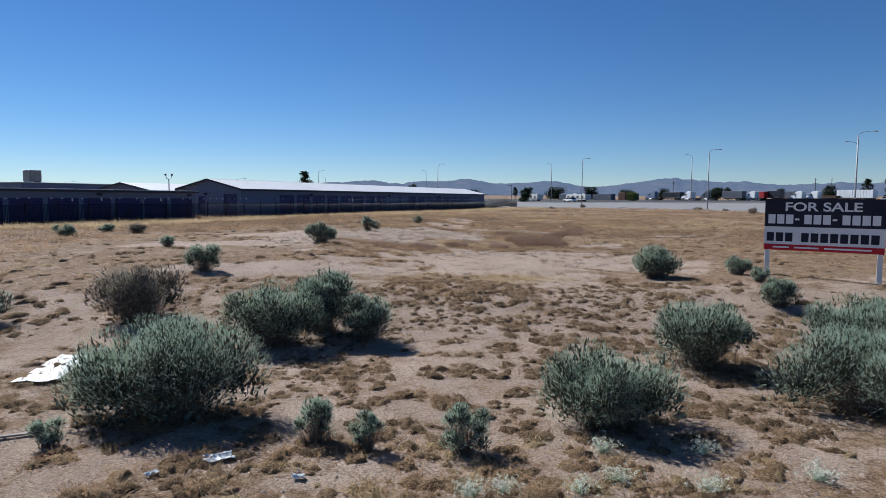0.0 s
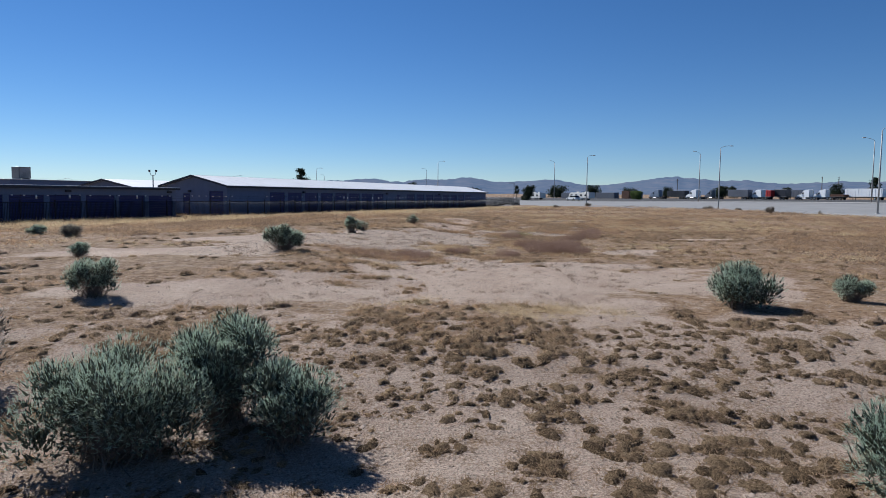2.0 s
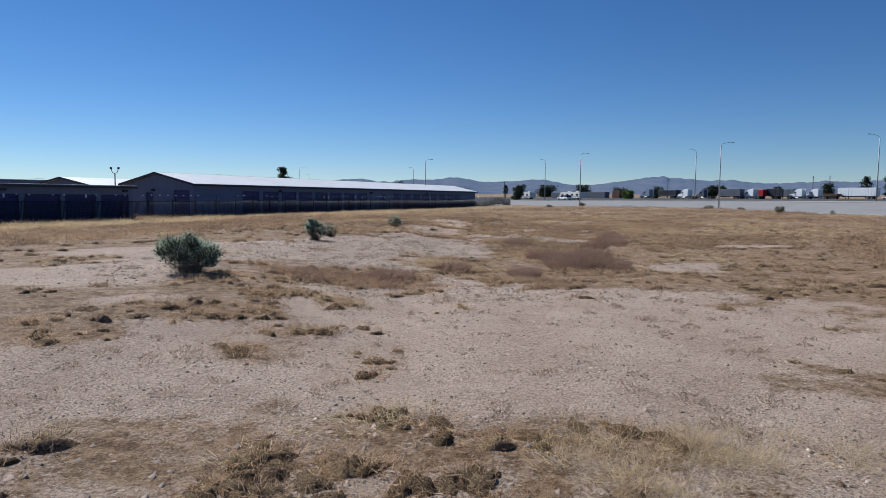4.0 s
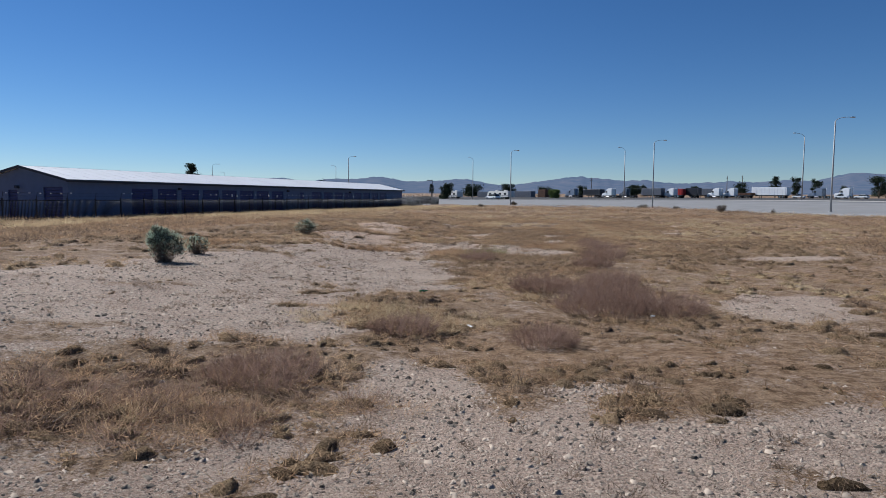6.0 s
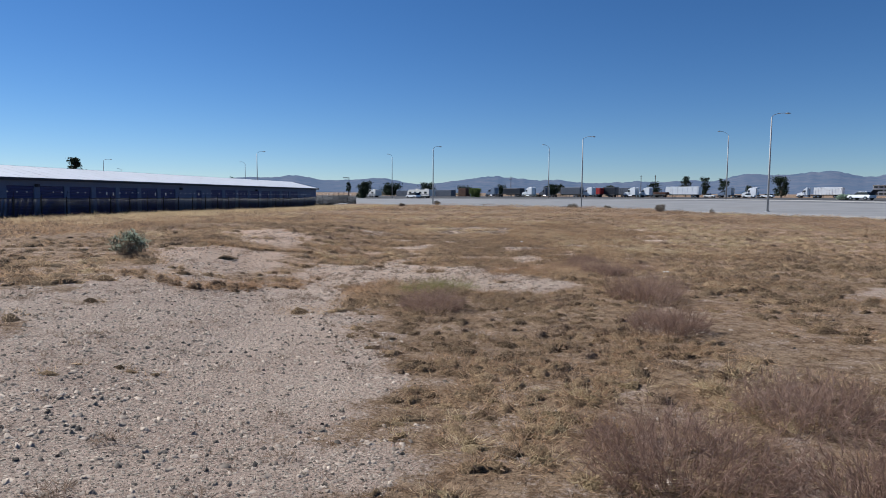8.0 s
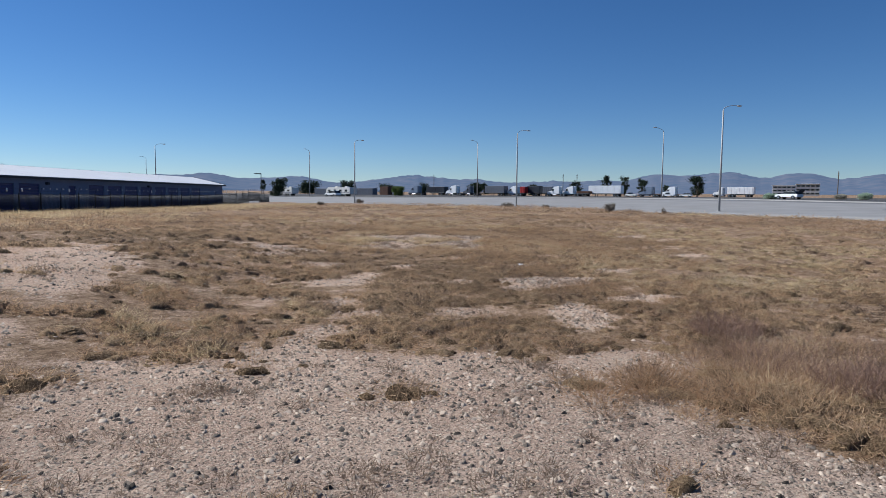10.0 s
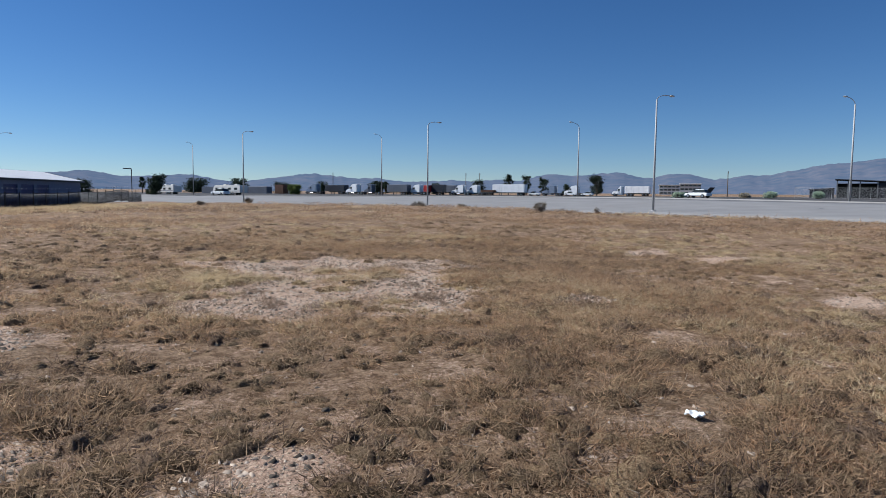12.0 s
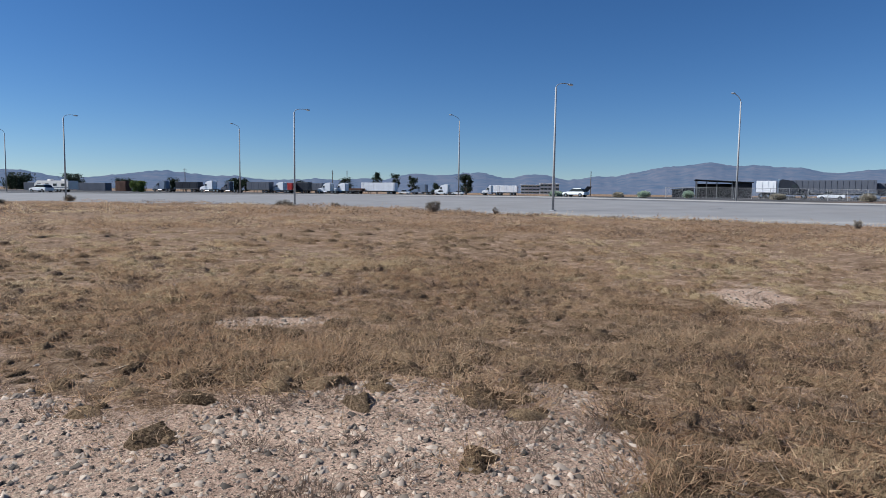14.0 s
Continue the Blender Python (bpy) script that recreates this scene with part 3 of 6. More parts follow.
def gable_hall():
    base = -0.45
    L, W, eave, ridge = 75.0, 9.5, 2.85 - base, 3.92 - base
    hall = empty("storage_building", yard_frame(-20.4, 73.7, base), "long grey storage building with blue roll-up doors and white metal roof", "building")
    doors = [(6.85 + 3.3 * k, 6.85 + 3.3 * k + 2.7, 2.63) for k in range(8)] + [(36.9, 38.0, 2.53)] + [(40.2 + 3.42 * k, 40.2 + 3.42 * k + 2.7, 2.63) for k in range(8)]
    bm = bmesh.new()
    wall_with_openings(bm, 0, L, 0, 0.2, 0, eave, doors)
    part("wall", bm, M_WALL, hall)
    bm = bmesh.new()
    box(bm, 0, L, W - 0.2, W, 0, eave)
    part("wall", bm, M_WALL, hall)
    for x in (0.0, L - 0.2):
        bm = bmesh.new()
        gaps = [(0.55, 2.6, 2.68), (5.45, 6.5, 2.43)] if x == 0 else []
        m = Matrix(((0, 1, 0, x), (1, 0, 0, 0), (0, 0, 1, 0), (0, 0, 0, 1)))
        tmp = bmesh.new()
        line = [(0.2, 0)]
        for a, b, top in gaps:
            line += [(a, 0), (a, top), (b, top), (b, 0)]
        prism(tmp, line + [(W - 0.2, 0), (W - 0.2, eave), (W / 2, ridge - 0.06), (0.2, eave)], 0, 0.2)
        bmesh.ops.transform(tmp, matrix=m, verts=tmp.verts)
        bmesh.ops.recalc_face_normals(tmp, faces=tmp.faces)
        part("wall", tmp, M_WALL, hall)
        bm.free()
    for side in (0, 1):
        bm = bmesh.new()
        y_out, y_in = (-0.35, W / 2) if side == 0 else (W + 0.35, W / 2)
        drop = (ridge - eave) / (W / 2) * 0.35
        for k in range(50):
            xa, xb = -0.4 + k * (L + 0.8) / 50, -0.4 + (k + 1) * (L + 0.8) / 50
            p = [(xa, y_out, eave - drop), (xb - 0.05, y_out, eave - drop), (xb - 0.05, y_in, ridge), (xa, y_in, ridge)]
            lo, hi = [bm.verts.new(q) for q in p], [bm.verts.new((q[0], q[1], q[2] + 0.07)) for q in p]
            bm.faces.new(hi)
            bm.faces.new(lo[::-1])
            for i in range(4):
                bm.faces.new((lo[i], lo[(i + 1) % 4], hi[(i + 1) % 4], hi[i]))
            box(bm, xb - 0.05, xb, min(y_out, y_in) + 0.02, min(y_out, y_in) + 0.06, eave - drop, eave - drop + 0.05)
        prism(bm, [(-0.4, 0), (-0.4, 0.02), (L + 0.4, 0.02), (L + 0.4, 0)], 0, 0.001, Matrix.Translation((0, y_in, ridge + 0.06)))
        bmesh.ops.recalc_face_normals(bm, faces=bm.faces)
        roof = part("roof", bm, M_ROOF, hall, "white ribbed metal roof slope")
        bm = bmesh.new()
        yo = y_out - 0.06 if side == 0 else y_out
        box(bm, -0.42, L + 0.42, yo, yo + 0.06, eave - drop - 0.16, eave - drop + 0.05)
        part("fascia", bm, M_FASCIA, roof, "dark fascia board")
        for x in (-0.46, L + 0.4):
            bm = bmesh.new()
            a, b = Vector((x, y_out, eave - drop - 0.1)), Vector((x, y_in, ridge - 0.1))
            p = [a, b, b + Vector((0, 0, 0.2)), a + Vector((0, 0, 0.2))]
            q = [v + Vector((0.06, 0, 0)) for v in p]
            vs = [bm.verts.new(v) for v in p + q]
            bm.faces.new(vs[:4]), bm.faces.new(vs[4:][::-1])
            for i in range(4):
                bm.faces.new((vs[i], vs[4 + i], vs[4 + (i + 1) % 4], vs[(i + 1) % 4]))
            bmesh.ops.recalc_face_normals(bm, faces=bm.faces)
            part("barge_board", bm, M_FASCIA, roof, "dark barge board")
    for a, b, top in doors:
        shutter(hall, a, b, top, 0.0)
    for a, b, top in ((0.55, 2.6, 2.68), (5.45, 6.5, 2.43)):
        part("door", ribbed(a, b, top, 0.0, SWAP), M_DOOR, hall, "dark blue roll-up door")
    for x, y in ((-0.16, 5.3), (13.0, -0.2), (33.5, -0.2), (52.0, -0.2)):
        bm = bmesh.new()
        box(bm, x - 0.14, x + 0.14, y - 0.14, y + 0.16, eave - 0.75, eave - 0.5, 0.03)
        part("wall_lamp", bm, M_FASCIA, hall, "dark wall-pack lamp")
    return hall


def low_hall():
    base = -0.45
    L, W, top = 30.0, 9.0, 2.36 - base
    hall = empty("storage_building", yard_frame(-22.8, 64.3, base) @ Matrix.Translation((-L + 0.55, 0, 0)), "low flat-roofed grey storage building with blue roll-up doors", "building")
    doors = [(L - 0.55 - 2.45 - 3.02 * k, L - 0.55 - 2.45 - 3.02 * k + 2.6, 2.16) for k in range(9)]
    bm = bmesh.new()
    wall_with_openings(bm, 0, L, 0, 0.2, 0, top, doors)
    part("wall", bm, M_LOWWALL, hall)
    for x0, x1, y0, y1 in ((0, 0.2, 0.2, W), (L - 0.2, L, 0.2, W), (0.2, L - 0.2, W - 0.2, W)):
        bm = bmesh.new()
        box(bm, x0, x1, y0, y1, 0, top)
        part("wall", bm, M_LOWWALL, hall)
    bm = bmesh.new()
    box(bm, -0.25, L + 0.25, -0.3, W + 0.2, top, top + 0.1, 0.02)
    part("roof", bm, M_ROOF, hall, "white flat roof deck with a thin edge")
    bm = bmesh.new()
    box(bm, -0.26, L + 0.26, -0.34, -0.28, top - 0.14, top + 0.05)
    part("fascia", bm, M_FASCIA, hall, "dark fascia board")
    for a, b, t in doors:
        shutter(hall, a, b, t, 0.0)
    for x in (L - 0.8, L - 10.6):
        bm = bmesh.new()
        box(bm, x - 0.22, x + 0.22, -0.2, 0.0, top - 0.42, top - 0.24, 0.03)
        part("wall_lamp", bm, M_FASCIA, hall, "dark wall-pack lamp")
    return hall


gable_hall()
low_hall()


def back_hall():
    """The gable of a further hall that looks over the flat roof."""
    hall = empty("storage_building", yard_frame(-34.6, 84.33, -0.45), "further storage hall with dark gable and white metal roof", "building")
    bm = bmesh.new()
    prism(bm, [(0, 0), (11, 0), (11, 3.08), (5.5, 4.08), (0, 3.08)], 0, 60, Matrix(((0, 1, 0, 0), (1, 0, 0, 0), (0, 0, 1, 0), (0, 0, 0, 1))))
    part("wall", bm, M_WALL, hall)
    for s in (0, 1):
        bm = bmesh.new()
        a, b = ((-0.3, 3.03), (5.5, 4.11)) if s == 0 else ((11.3, 3.03), (5.5, 4.11))
        prism(bm, [a, b, (b[0], b[1] + 0.1), (a[0], a[1] + 0.1)], -0.4, 60.4, Matrix(((0, 1, 0, 0), (1, 0, 0, 0), (0, 0, 1, 0), (0, 0, 0, 1))))
        roof = part("roof", bm, M_ROOF, hall, "white metal roof slope")
        bm = bmesh.new()
        prism(bm, [(a[0], a[1] - 0.1), (b[0], b[1] - 0.1), (b[0], b[1] + 0.12), (a[0], a[1] + 0.12)], -0.47, -0.41, Matrix(((0, 1, 0, 0), (1, 0, 0, 0), (0, 0, 1, 0), (0, 0, 0, 1))))
        part("barge_board", bm, M_FASCIA, roof, "dark barge board")


back_hall()


def far_hall():
    """A flat-roofed hall further off, with a large cooling unit on its roof."""
    hall = empty("storage_building", yard_frame(-98.6, 164.0, -0.2), "distant flat-roofed grey storage building", "building")
    bm = bmesh.new()
    box(bm, 0, 30, 0, 11, 0, 5.5)
    part("wall", bm, M_LOWWALL, hall)
    bm = bmesh.new()
    box(bm, -0.3, 30.3, -0.3, 11.3, 5.5, 5.65, 0.02)
    part("roof", bm, M_ROOF, hall, "pale flat roof deck")
    cooler = empty("rooftop_cooler", yard_frame(-98.6, 164.0, -0.2) @ Matrix.Translation((5.6, 4.5, 5.65)) @ Matrix.Diagonal((1.5, 1.5, 1.5, 1)), "weathered grey cooling unit on a flat roof", "air conditioner")
    bm = bmesh.new()
    box(bm, -1.0, 1.0, -1.0, 1.0, 0.2, 2.1, 0.05)
    part("cabinet", bm, M_BOXGREY, cooler)
    for s in (-1, 1):
        bm = bmesh.new()
        for k in range(9):
            box(bm, -0.85, 0.85, s - 0.03, s + 0.03, 0.35 + k * 0.18, 0.44 + k * 0.18)
        part("louvre", bm, M_STEEL, cooler)
    for sx in (-0.8, 0.8):
        bm = bmesh.new()
        box(bm, sx - 0.12, sx + 0.12, -0.95, 0.95, 0, 0.2)
        part("leg", bm, M_STEEL, cooler)


far_hall()


def yard_fence():
    f = yard_frame(-20.4, 73.7, 0)
    fence = empty("fence", f, "black iron yard fence topped with strands of bright wire", "fence")
    x0, x1, y = -42.0, 88.0, -3.2
    ground = [height(*(f @ Vector((x, y, 0))).xy) for x in np.arange(x0, x1 + 2.6, 2.6)]
    post_mesh = None
    bars, dots = [], []
    for k, x in enumerate(np.arange(x0, x1, 2.6)):
        z = ground[k]
        if post_mesh is None:
            bm = bmesh.new()
            box(bm, -0.035, 0.035, -0.035, 0.035, -0.2, 1.6)
            box(bm, -0.045, 0.045, -0.045, 0.045, 1.6, 1.64)
            tube(bm, (0, 0, 1.6), (0, -0.12, 2.1), 0.018, 0.014, 6)
            ob = part("post", bm, M_IRON, fence)
            post_mesh = ob.data
        else:
            ob = new("post", post_mesh)
            ob.parent = fence
        ob.location = (x, y, z)
        for zz, hh in ((0.12, 0.05), (1.48, 0.05)):
            bars.append((x, x + 2.6, y - 0.015, y + 0.015, z + zz, z + zz + hh))
        for j in range(1, 24):
            bars.append((x + j * 2.6 / 24 - 0.013, x + j * 2.6 / 24 + 0.013, y - 0.012, y + 0.012, z + 0.05, z + 1.54))
        for zz, yy in ((1.8, -0.05), (2.02, -0.1)):
            bars.append((x, x + 2.6, y + yy - 0.004, y + yy + 0.004, z + zz, z + zz + 0.008))
        for j in range(3):
            if random.random() < 0.75:
                dots.append((x + j * 0.87 + 0.2, x + j * 0.87 + 0.32, y - 0.13, y - 0.09, z + 1.98 - 0.2 * (random.random() < 0.15), z + 2.06))
    for name, group, mat in (("picket", bars, M_IRON), ("barb", dots, M_WIRE)):
        b = np.array(group)
        c = np.stack([b[:, [i, 2 + j, 4 + k]] for k in (0, 1) for j in (0, 1) for i in (0, 1)], 1)
        q = np.array([(0, 2, 3, 1), (4, 5, 7, 6), (0, 1, 5, 4), (2, 6, 7, 3), (0, 4, 6, 2), (1, 3, 7, 5)])
        faces = (np.arange(len(b))[:, None, None] * 8 + q[None]).reshape(-1, 4)
        tagged(raw_mesh(name, c.reshape(-1, 3), faces, mat, fence), kind="stuff")


yard_fence()


# ---- the sale board ----
M_WHITE = material("white_board", (0.78, 0.78, 0.77), 0.5, vary=0.04, scale=3, stain=0.05)
M_NAVY = material("navy_print", (0.012, 0.014, 0.03), 0.5, vary=0.08, scale=3)
M_RED = material("red_print", (0.5, 0.015, 0.03), 0.5, vary=0.08, scale=3)
M_POST = material("white_painted_post", (0.72, 0.71, 0.69), 0.7, vary=0.1, scale=6, bump=0.2, stain=0.25)
M_PRINT = material("pale_print", (0.8, 0.8, 0.8), 0.5, vary=0.03, scale=3)


def text_mesh(words, size, mat, parent, x, z, width, y):
    cu = bpy.data.curves.new("lettering", "FONT")
    cu.body, cu.size, cu.align_x, cu.extrude, cu.offset = words, size, "CENTER", 0.002, size * 0.022
    tmp = bpy.data.objects.new("lettering", cu)
    scene.collection.objects.link(tmp)
    bpy.context.view_layer.update()
    me = bpy.data.meshes.new_from_object(tmp.evaluated_get(bpy.context.evaluated_depsgraph_get()))
    bpy.data.objects.remove(tmp)
    me.name = "lettering"
    me.materials.clear()
    me.materials.append(mat)
    co = np.array([v.co[:] for v in me.vertices])
    lo, hi = co.min(0), co.max(0)
    sc = width / (hi[0] - lo[0])
    sz = size / (hi[1] - lo[1])
    ob = new("lettering", me)
    ob.parent = parent
    ob.matrix_local = Matrix.Translation((x, y, z)) @ Matrix.Rotation(radians(90), 4, "X") @ Matrix.Diagonal((sc, sz, 1, 1)) @ Matrix.Translation((-(lo[0] + hi[0]) / 2, -lo[1], 0))
    return ob


def sale_board():
    a, b = Vector((8.24, 14.2)), Vector((10.08, 12.6))
    d = (b - a).normalized()
    m = Matrix(((d.x, -d.y, 0, a.x), (d.y, d.x, 0, a.y), (0, 0, 1, height(9.2, 13.4)), (0, 0, 0, 1)))
    board = empty("sale_sign", m, "large white and navy for-sale board on two white posts", "sign")
    w, z0, z1 = 2.44, 0.62, 1.84
    bm = bmesh.new()
    box(bm, 0, w, -0.012, 0.012, z0, z1)
    panel = part("panel", bm, M_WHITE, board)
    bm = bmesh.new()
    box(bm, 0.0, w, -0.016, -0.012, z1 - 0.66, z1)
    part("navy_field", bm, M_NAVY, panel, "navy blue printed field")
    bm = bmesh.new()
    box(bm, 0.0, w, -0.016, -0.012, z0, z0 + 0.14)
    part("red_strip", bm, M_RED, panel, "red printed strip")
    text_mesh("FOR SALE", 0.21, M_PRINT, panel, w / 2, z1 - 0.29, 1.55, -0.02)
    for k in range(12):  # the number, as bars
        bm = bmesh.new()
        wide = 0.155 if k not in (3, 7) else 0.09
        low, high = (0, 0.22) if k not in (3, 7) else (0.085, 0.13)
        x = 0.08 + k * 0.192
        box(bm, x, x + wide, -0.02, -0.016, z1 - 0.59 + low, z1 - 0.59 + high, 0.0)
        part("bar", bm, M_PRINT, panel)
    for x0, x1 in ((0.06, 0.66), (0.8, 2.38)):  # a name, as bars
        n = 3 if x1 < 1 else 8
        for k in range(n):
            bm = bmesh.new()
            s = (x1 - x0) / n
            box(bm, x0 + k * s, x0 + k * s + s * 0.78, -0.018, -0.012, z0 + 0.21, z0 + 0.42)
            part("bar", bm, M_NAVY, panel)
    for x0, x1 in ((0.2, 0.55), (0.66, 1.17), (1.28, 2.2)):
        bm = bmesh.new()
        box(bm, x0, x1, -0.02, -0.016, z0 + 0.055, z0 + 0.09)
        part("bar", bm, M_PRINT, panel)
    for x in (0.02, w - 0.13):
        bm = bmesh.new()
        box(bm, x, x + 0.1, 0.012, 0.1, -0.4, z1 - 0.02, 0.006)
        part("post", bm, M_POST, board)


sale_board()


# ---- brush ----
def unit(v):
    return v / np.maximum(np.linalg.norm(v, axis=-1, keepdims=True), 1e-6)


def slivers(base, tip, width, rng):
    """One thin triangle from each base to its tip."""
    d = unit(tip - base)
    side = unit(np.cross(d, rng.normal(size=d.shape))) * (np.asarray(width)[..., None] if np.ndim(width) else width)
    v = np.stack((base - side, base + side, tip), 1)
    return v.reshape(-1, 3)


def add_mesh(name, verts, mat, parent=None):
    return raw_mesh(name, verts, np.arange(len(verts)).reshape(-1, 3), mat, parent)


def shrub(x, y, w, h, seed, label, mat, shoots=None, depth=0.85, twiggy=0.25, leaf=0.024):
    """A rounded desert shrub: woody stems from the root, lobes of fine upright shoots set with needle leaves, a heart
    coloured dark for its shade.
    """
    rng = np.random.default_rng(seed)
    bush = empty("shrub", pose(x, y, height(x, y) - 0.02, 0, 0, 0), label, "shrub")
    far = y > 30
    r = w / 2
    n_lobes = max(7, int(9 + 9 * w))
    ang, rad = rng.uniform(0, 2 * np.pi, n_lobes), r * 0.68 * np.sqrt(rng.uniform(0.03, 1, n_lobes))
    cx, cy = rad * np.cos(ang), rad * np.sin(ang) * depth
    lr = np.minimum(r * rng.uniform(0.24, 0.46, n_lobes), h * 0.5)
    top = h * (1 - 0.42 * (rad / r) ** 2) * rng.uniform(0.74, 1.0, n_lobes)
    cz = np.maximum(top - lr * 0.95, h * 0.12)
    low = rng.random(n_lobes) < 0.3
    cz = np.where(low, h * rng.uniform(0.22, 0.4, n_lobes), cz)
    bulk = w * (w * 0.6 + h)
    n = shoots or int((400 + 2050 * bulk) * (0.2 if far else 1))
    k = rng.integers(0, n_lobes, n)
    d = unit(rng.normal(size=(n, 3)) + np.array((0, 0, 0.5)))
    d[:, 2] = np.maximum(d[:, 2], -0.5)
    fill = np.where(rng.random(n) < 0.8, rng.uniform(0.82, 1.02, n), rng.uniform(0.4, 0.8, n))
    p = np.stack((cx[k], cy[k], cz[k]), 1) + d * (lr[k] * fill)[:, None] * np.array((1, depth, 1.0))
    p[:, 2] = np.maximum(p[:, 2], 0.1 * h)
    way = unit(d * 0.9 + np.array((0, 0, 0.6)) + rng.normal(size=(n, 3)) * 0.42)
    length = rng.uniform(0.018, 0.055, n) * (0.6 + 0.4 * min(w, 1.4))
    a = p - way * (length * 0.6)[:, None]
    tips = a + way * (length * 1.15)[:, None]
    stems = slivers(a, tips, 0.0022 if not far else 0.005, rng)
    m = 4
    t = rng.uniform(0.0, 1.0, (n, m))
    root = a[:, None] + way[:, None] * (length[:, None] * t)[..., None]
    out = unit(way[:, None] * 1.3 + rng.normal(size=(n, m, 3)) * 0.5)
    tip = root + out * (leaf * rng.uniform(0.6, 1.4, (n, m)))[..., None]
    leaves = slivers(root.reshape(-1, 3), tip.reshape(-1, 3), leaf * (0.15 if far else 0.085), rng)
    add_mesh("foliage", np.vstack((leaves, stems)), mat, bush)
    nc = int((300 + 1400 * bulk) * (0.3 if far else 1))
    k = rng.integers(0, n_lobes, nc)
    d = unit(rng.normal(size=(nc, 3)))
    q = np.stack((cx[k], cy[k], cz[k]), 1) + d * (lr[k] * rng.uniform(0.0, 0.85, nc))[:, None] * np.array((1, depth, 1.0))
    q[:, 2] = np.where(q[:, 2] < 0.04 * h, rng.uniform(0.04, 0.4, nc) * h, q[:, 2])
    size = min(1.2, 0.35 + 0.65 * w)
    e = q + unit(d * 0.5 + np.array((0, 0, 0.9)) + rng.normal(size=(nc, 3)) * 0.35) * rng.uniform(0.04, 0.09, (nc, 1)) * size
    add_mesh("inner_foliage", slivers(q, e, 0.012 * size, rng), M_SAGE_SHADE if mat is M_SAGE else M_TWIG_SHADE, bush)
    ns = int(70 + 150 * w)
    k = rng.integers(0, n, ns)
    foot = np.column_stack((rng.normal(0, 0.08 * w, ns), rng.normal(0, 0.08 * w, ns), np.zeros(ns) - 0.02))
    mid = foot * 0.5 + p[k] * 0.5 + rng.normal(size=(ns, 3)) * 0.03 * w
    mid[:, 2] = np.maximum(mid[:, 2] * 0.85, 0.02)
    segs = [slivers(foot, mid, 0.008, rng), slivers(mid, p[k], 0.004, rng)]
    nt = int(ns * 6 * twiggy * 2)
    k2 = rng.integers(0, ns, nt)
    q = foot[k2] + (mid[k2] - foot[k2]) * rng.uniform(0.3, 1.6, (nt, 1))
    q[:, 2] = np.maximum(q[:, 2], 0.03)
    e = q + unit(rng.normal(size=(nt, 3)) + np.array((0, 0, 0.35))) * rng.uniform(0.05, 0.2, (nt, 1)) * min(w, 1.2)
    e[:, 2] = np.maximum(e[:, 2], 0.0)
    segs.append(slivers(q, e, 0.0025, rng))
    add_mesh("stem", np.vstack(segs), M_TWIG, bush)
    return bush


GREEN = "grey-green desert shrub with fine upright shoots on sandy soil"
GREY = "half-dead greyish brown desert shrub with bare twigs"
SMALL = "small grey-green shrub seedling on sandy soil"
SHRUBS = [(-2.85, 5.75, 2.35, 1.12, 0), (-2.45, 8.9, 1.85, 1.05, 2), (-1.75, 9.5, 1.3, 1.2, 0), (-1.05, 9.05, 1.2, 0.84, 0), (-4.95, 10.1, 1.75, 1.05, 1), (-7.6, 9.8, 1.3, 0.9, 0),
          (-1.15, 4.85, 0.5, 0.48, 0), (-0.65, 4.7, 0.36, 0.4, 0), (0.28, 4.62, 0.56, 0.5, 0), (-3.55, 4.75, 0.36, 0.34, 0),
          (1.85, 5.3, 1.6, 1.0, 0), (3.75, 7.5, 1.7, 1.08, 0), (4.75, 5.7, 2.2, 1.05, 0), (6.7, 8.5, 1.9, 1.0, 0), (6.6, 10.6, 0.95, 0.6, 0)]
SHRUBS += [(5.3, 13.4, 1.4, 0.78, 0), (7.5, 14.0, 0.76, 0.56, 0), (7.2, 12.4, 0.48, 0.4, 0), (-5.15, 14.0, 0.95, 0.76, 0), (-3.4, 20.3, 1.2, 0.74, 0), (-2.5, 29.2, 0.85, 0.75, 0),
           (-2.2, 30.8, 0.62, 0.5, 0), (-0.2, 37.6, 0.85, 0.62, 0), (-7.75, 18.6, 0.6, 0.42, 2), (-11.6, 25.6, 0.9, 0.45, 2), (-13.2, 26.4, 0.85, 0.4, 0), (-13.6, 23.8, 0.95, 0.55, 0),
           (44.2, 83.0, 1.5, 1.0, 1), (50.3, 82.3, 0.75, 0.65, 1), (49.5, 112.0, 2.2, 1.0, 1), (46.4, 57.2, 0.65, 0.5, 1), (46.5, 106.0, 1.5, 0.7, 1), (50.6, 104.0, 1.6, 0.75, 1), (33.0, 128.0, 1.7, 0.8, 1), (25.0, 120.0, 1.5, 0.6, 1)]
for i, (x, y, w, h, k) in enumerate(SHRUBS):
    label = SMALL if w < 0.6 else (GREEN, "dry brown desert shrub beside the field", GREY)[k]
    shrub(x, y, w, h, 100 + i, label, (M_SAGE, M_SAGE_GREY, M_SAGE if i % 2 else M_SAGE_GREY)[k], twiggy=(0.25, 0.7, 0.5)[k])


# ---- dead growth over the lot ----
TRAIL = np.vstack((glide([(0.2, 0), (0.3, 15), (1.5, 24), (4.5, 34), (9, 45), (13, 52), (18, 59)], 2.0), glide([(8, 40), (12, 45), (16, 49), (20, 53)], 2.0)))


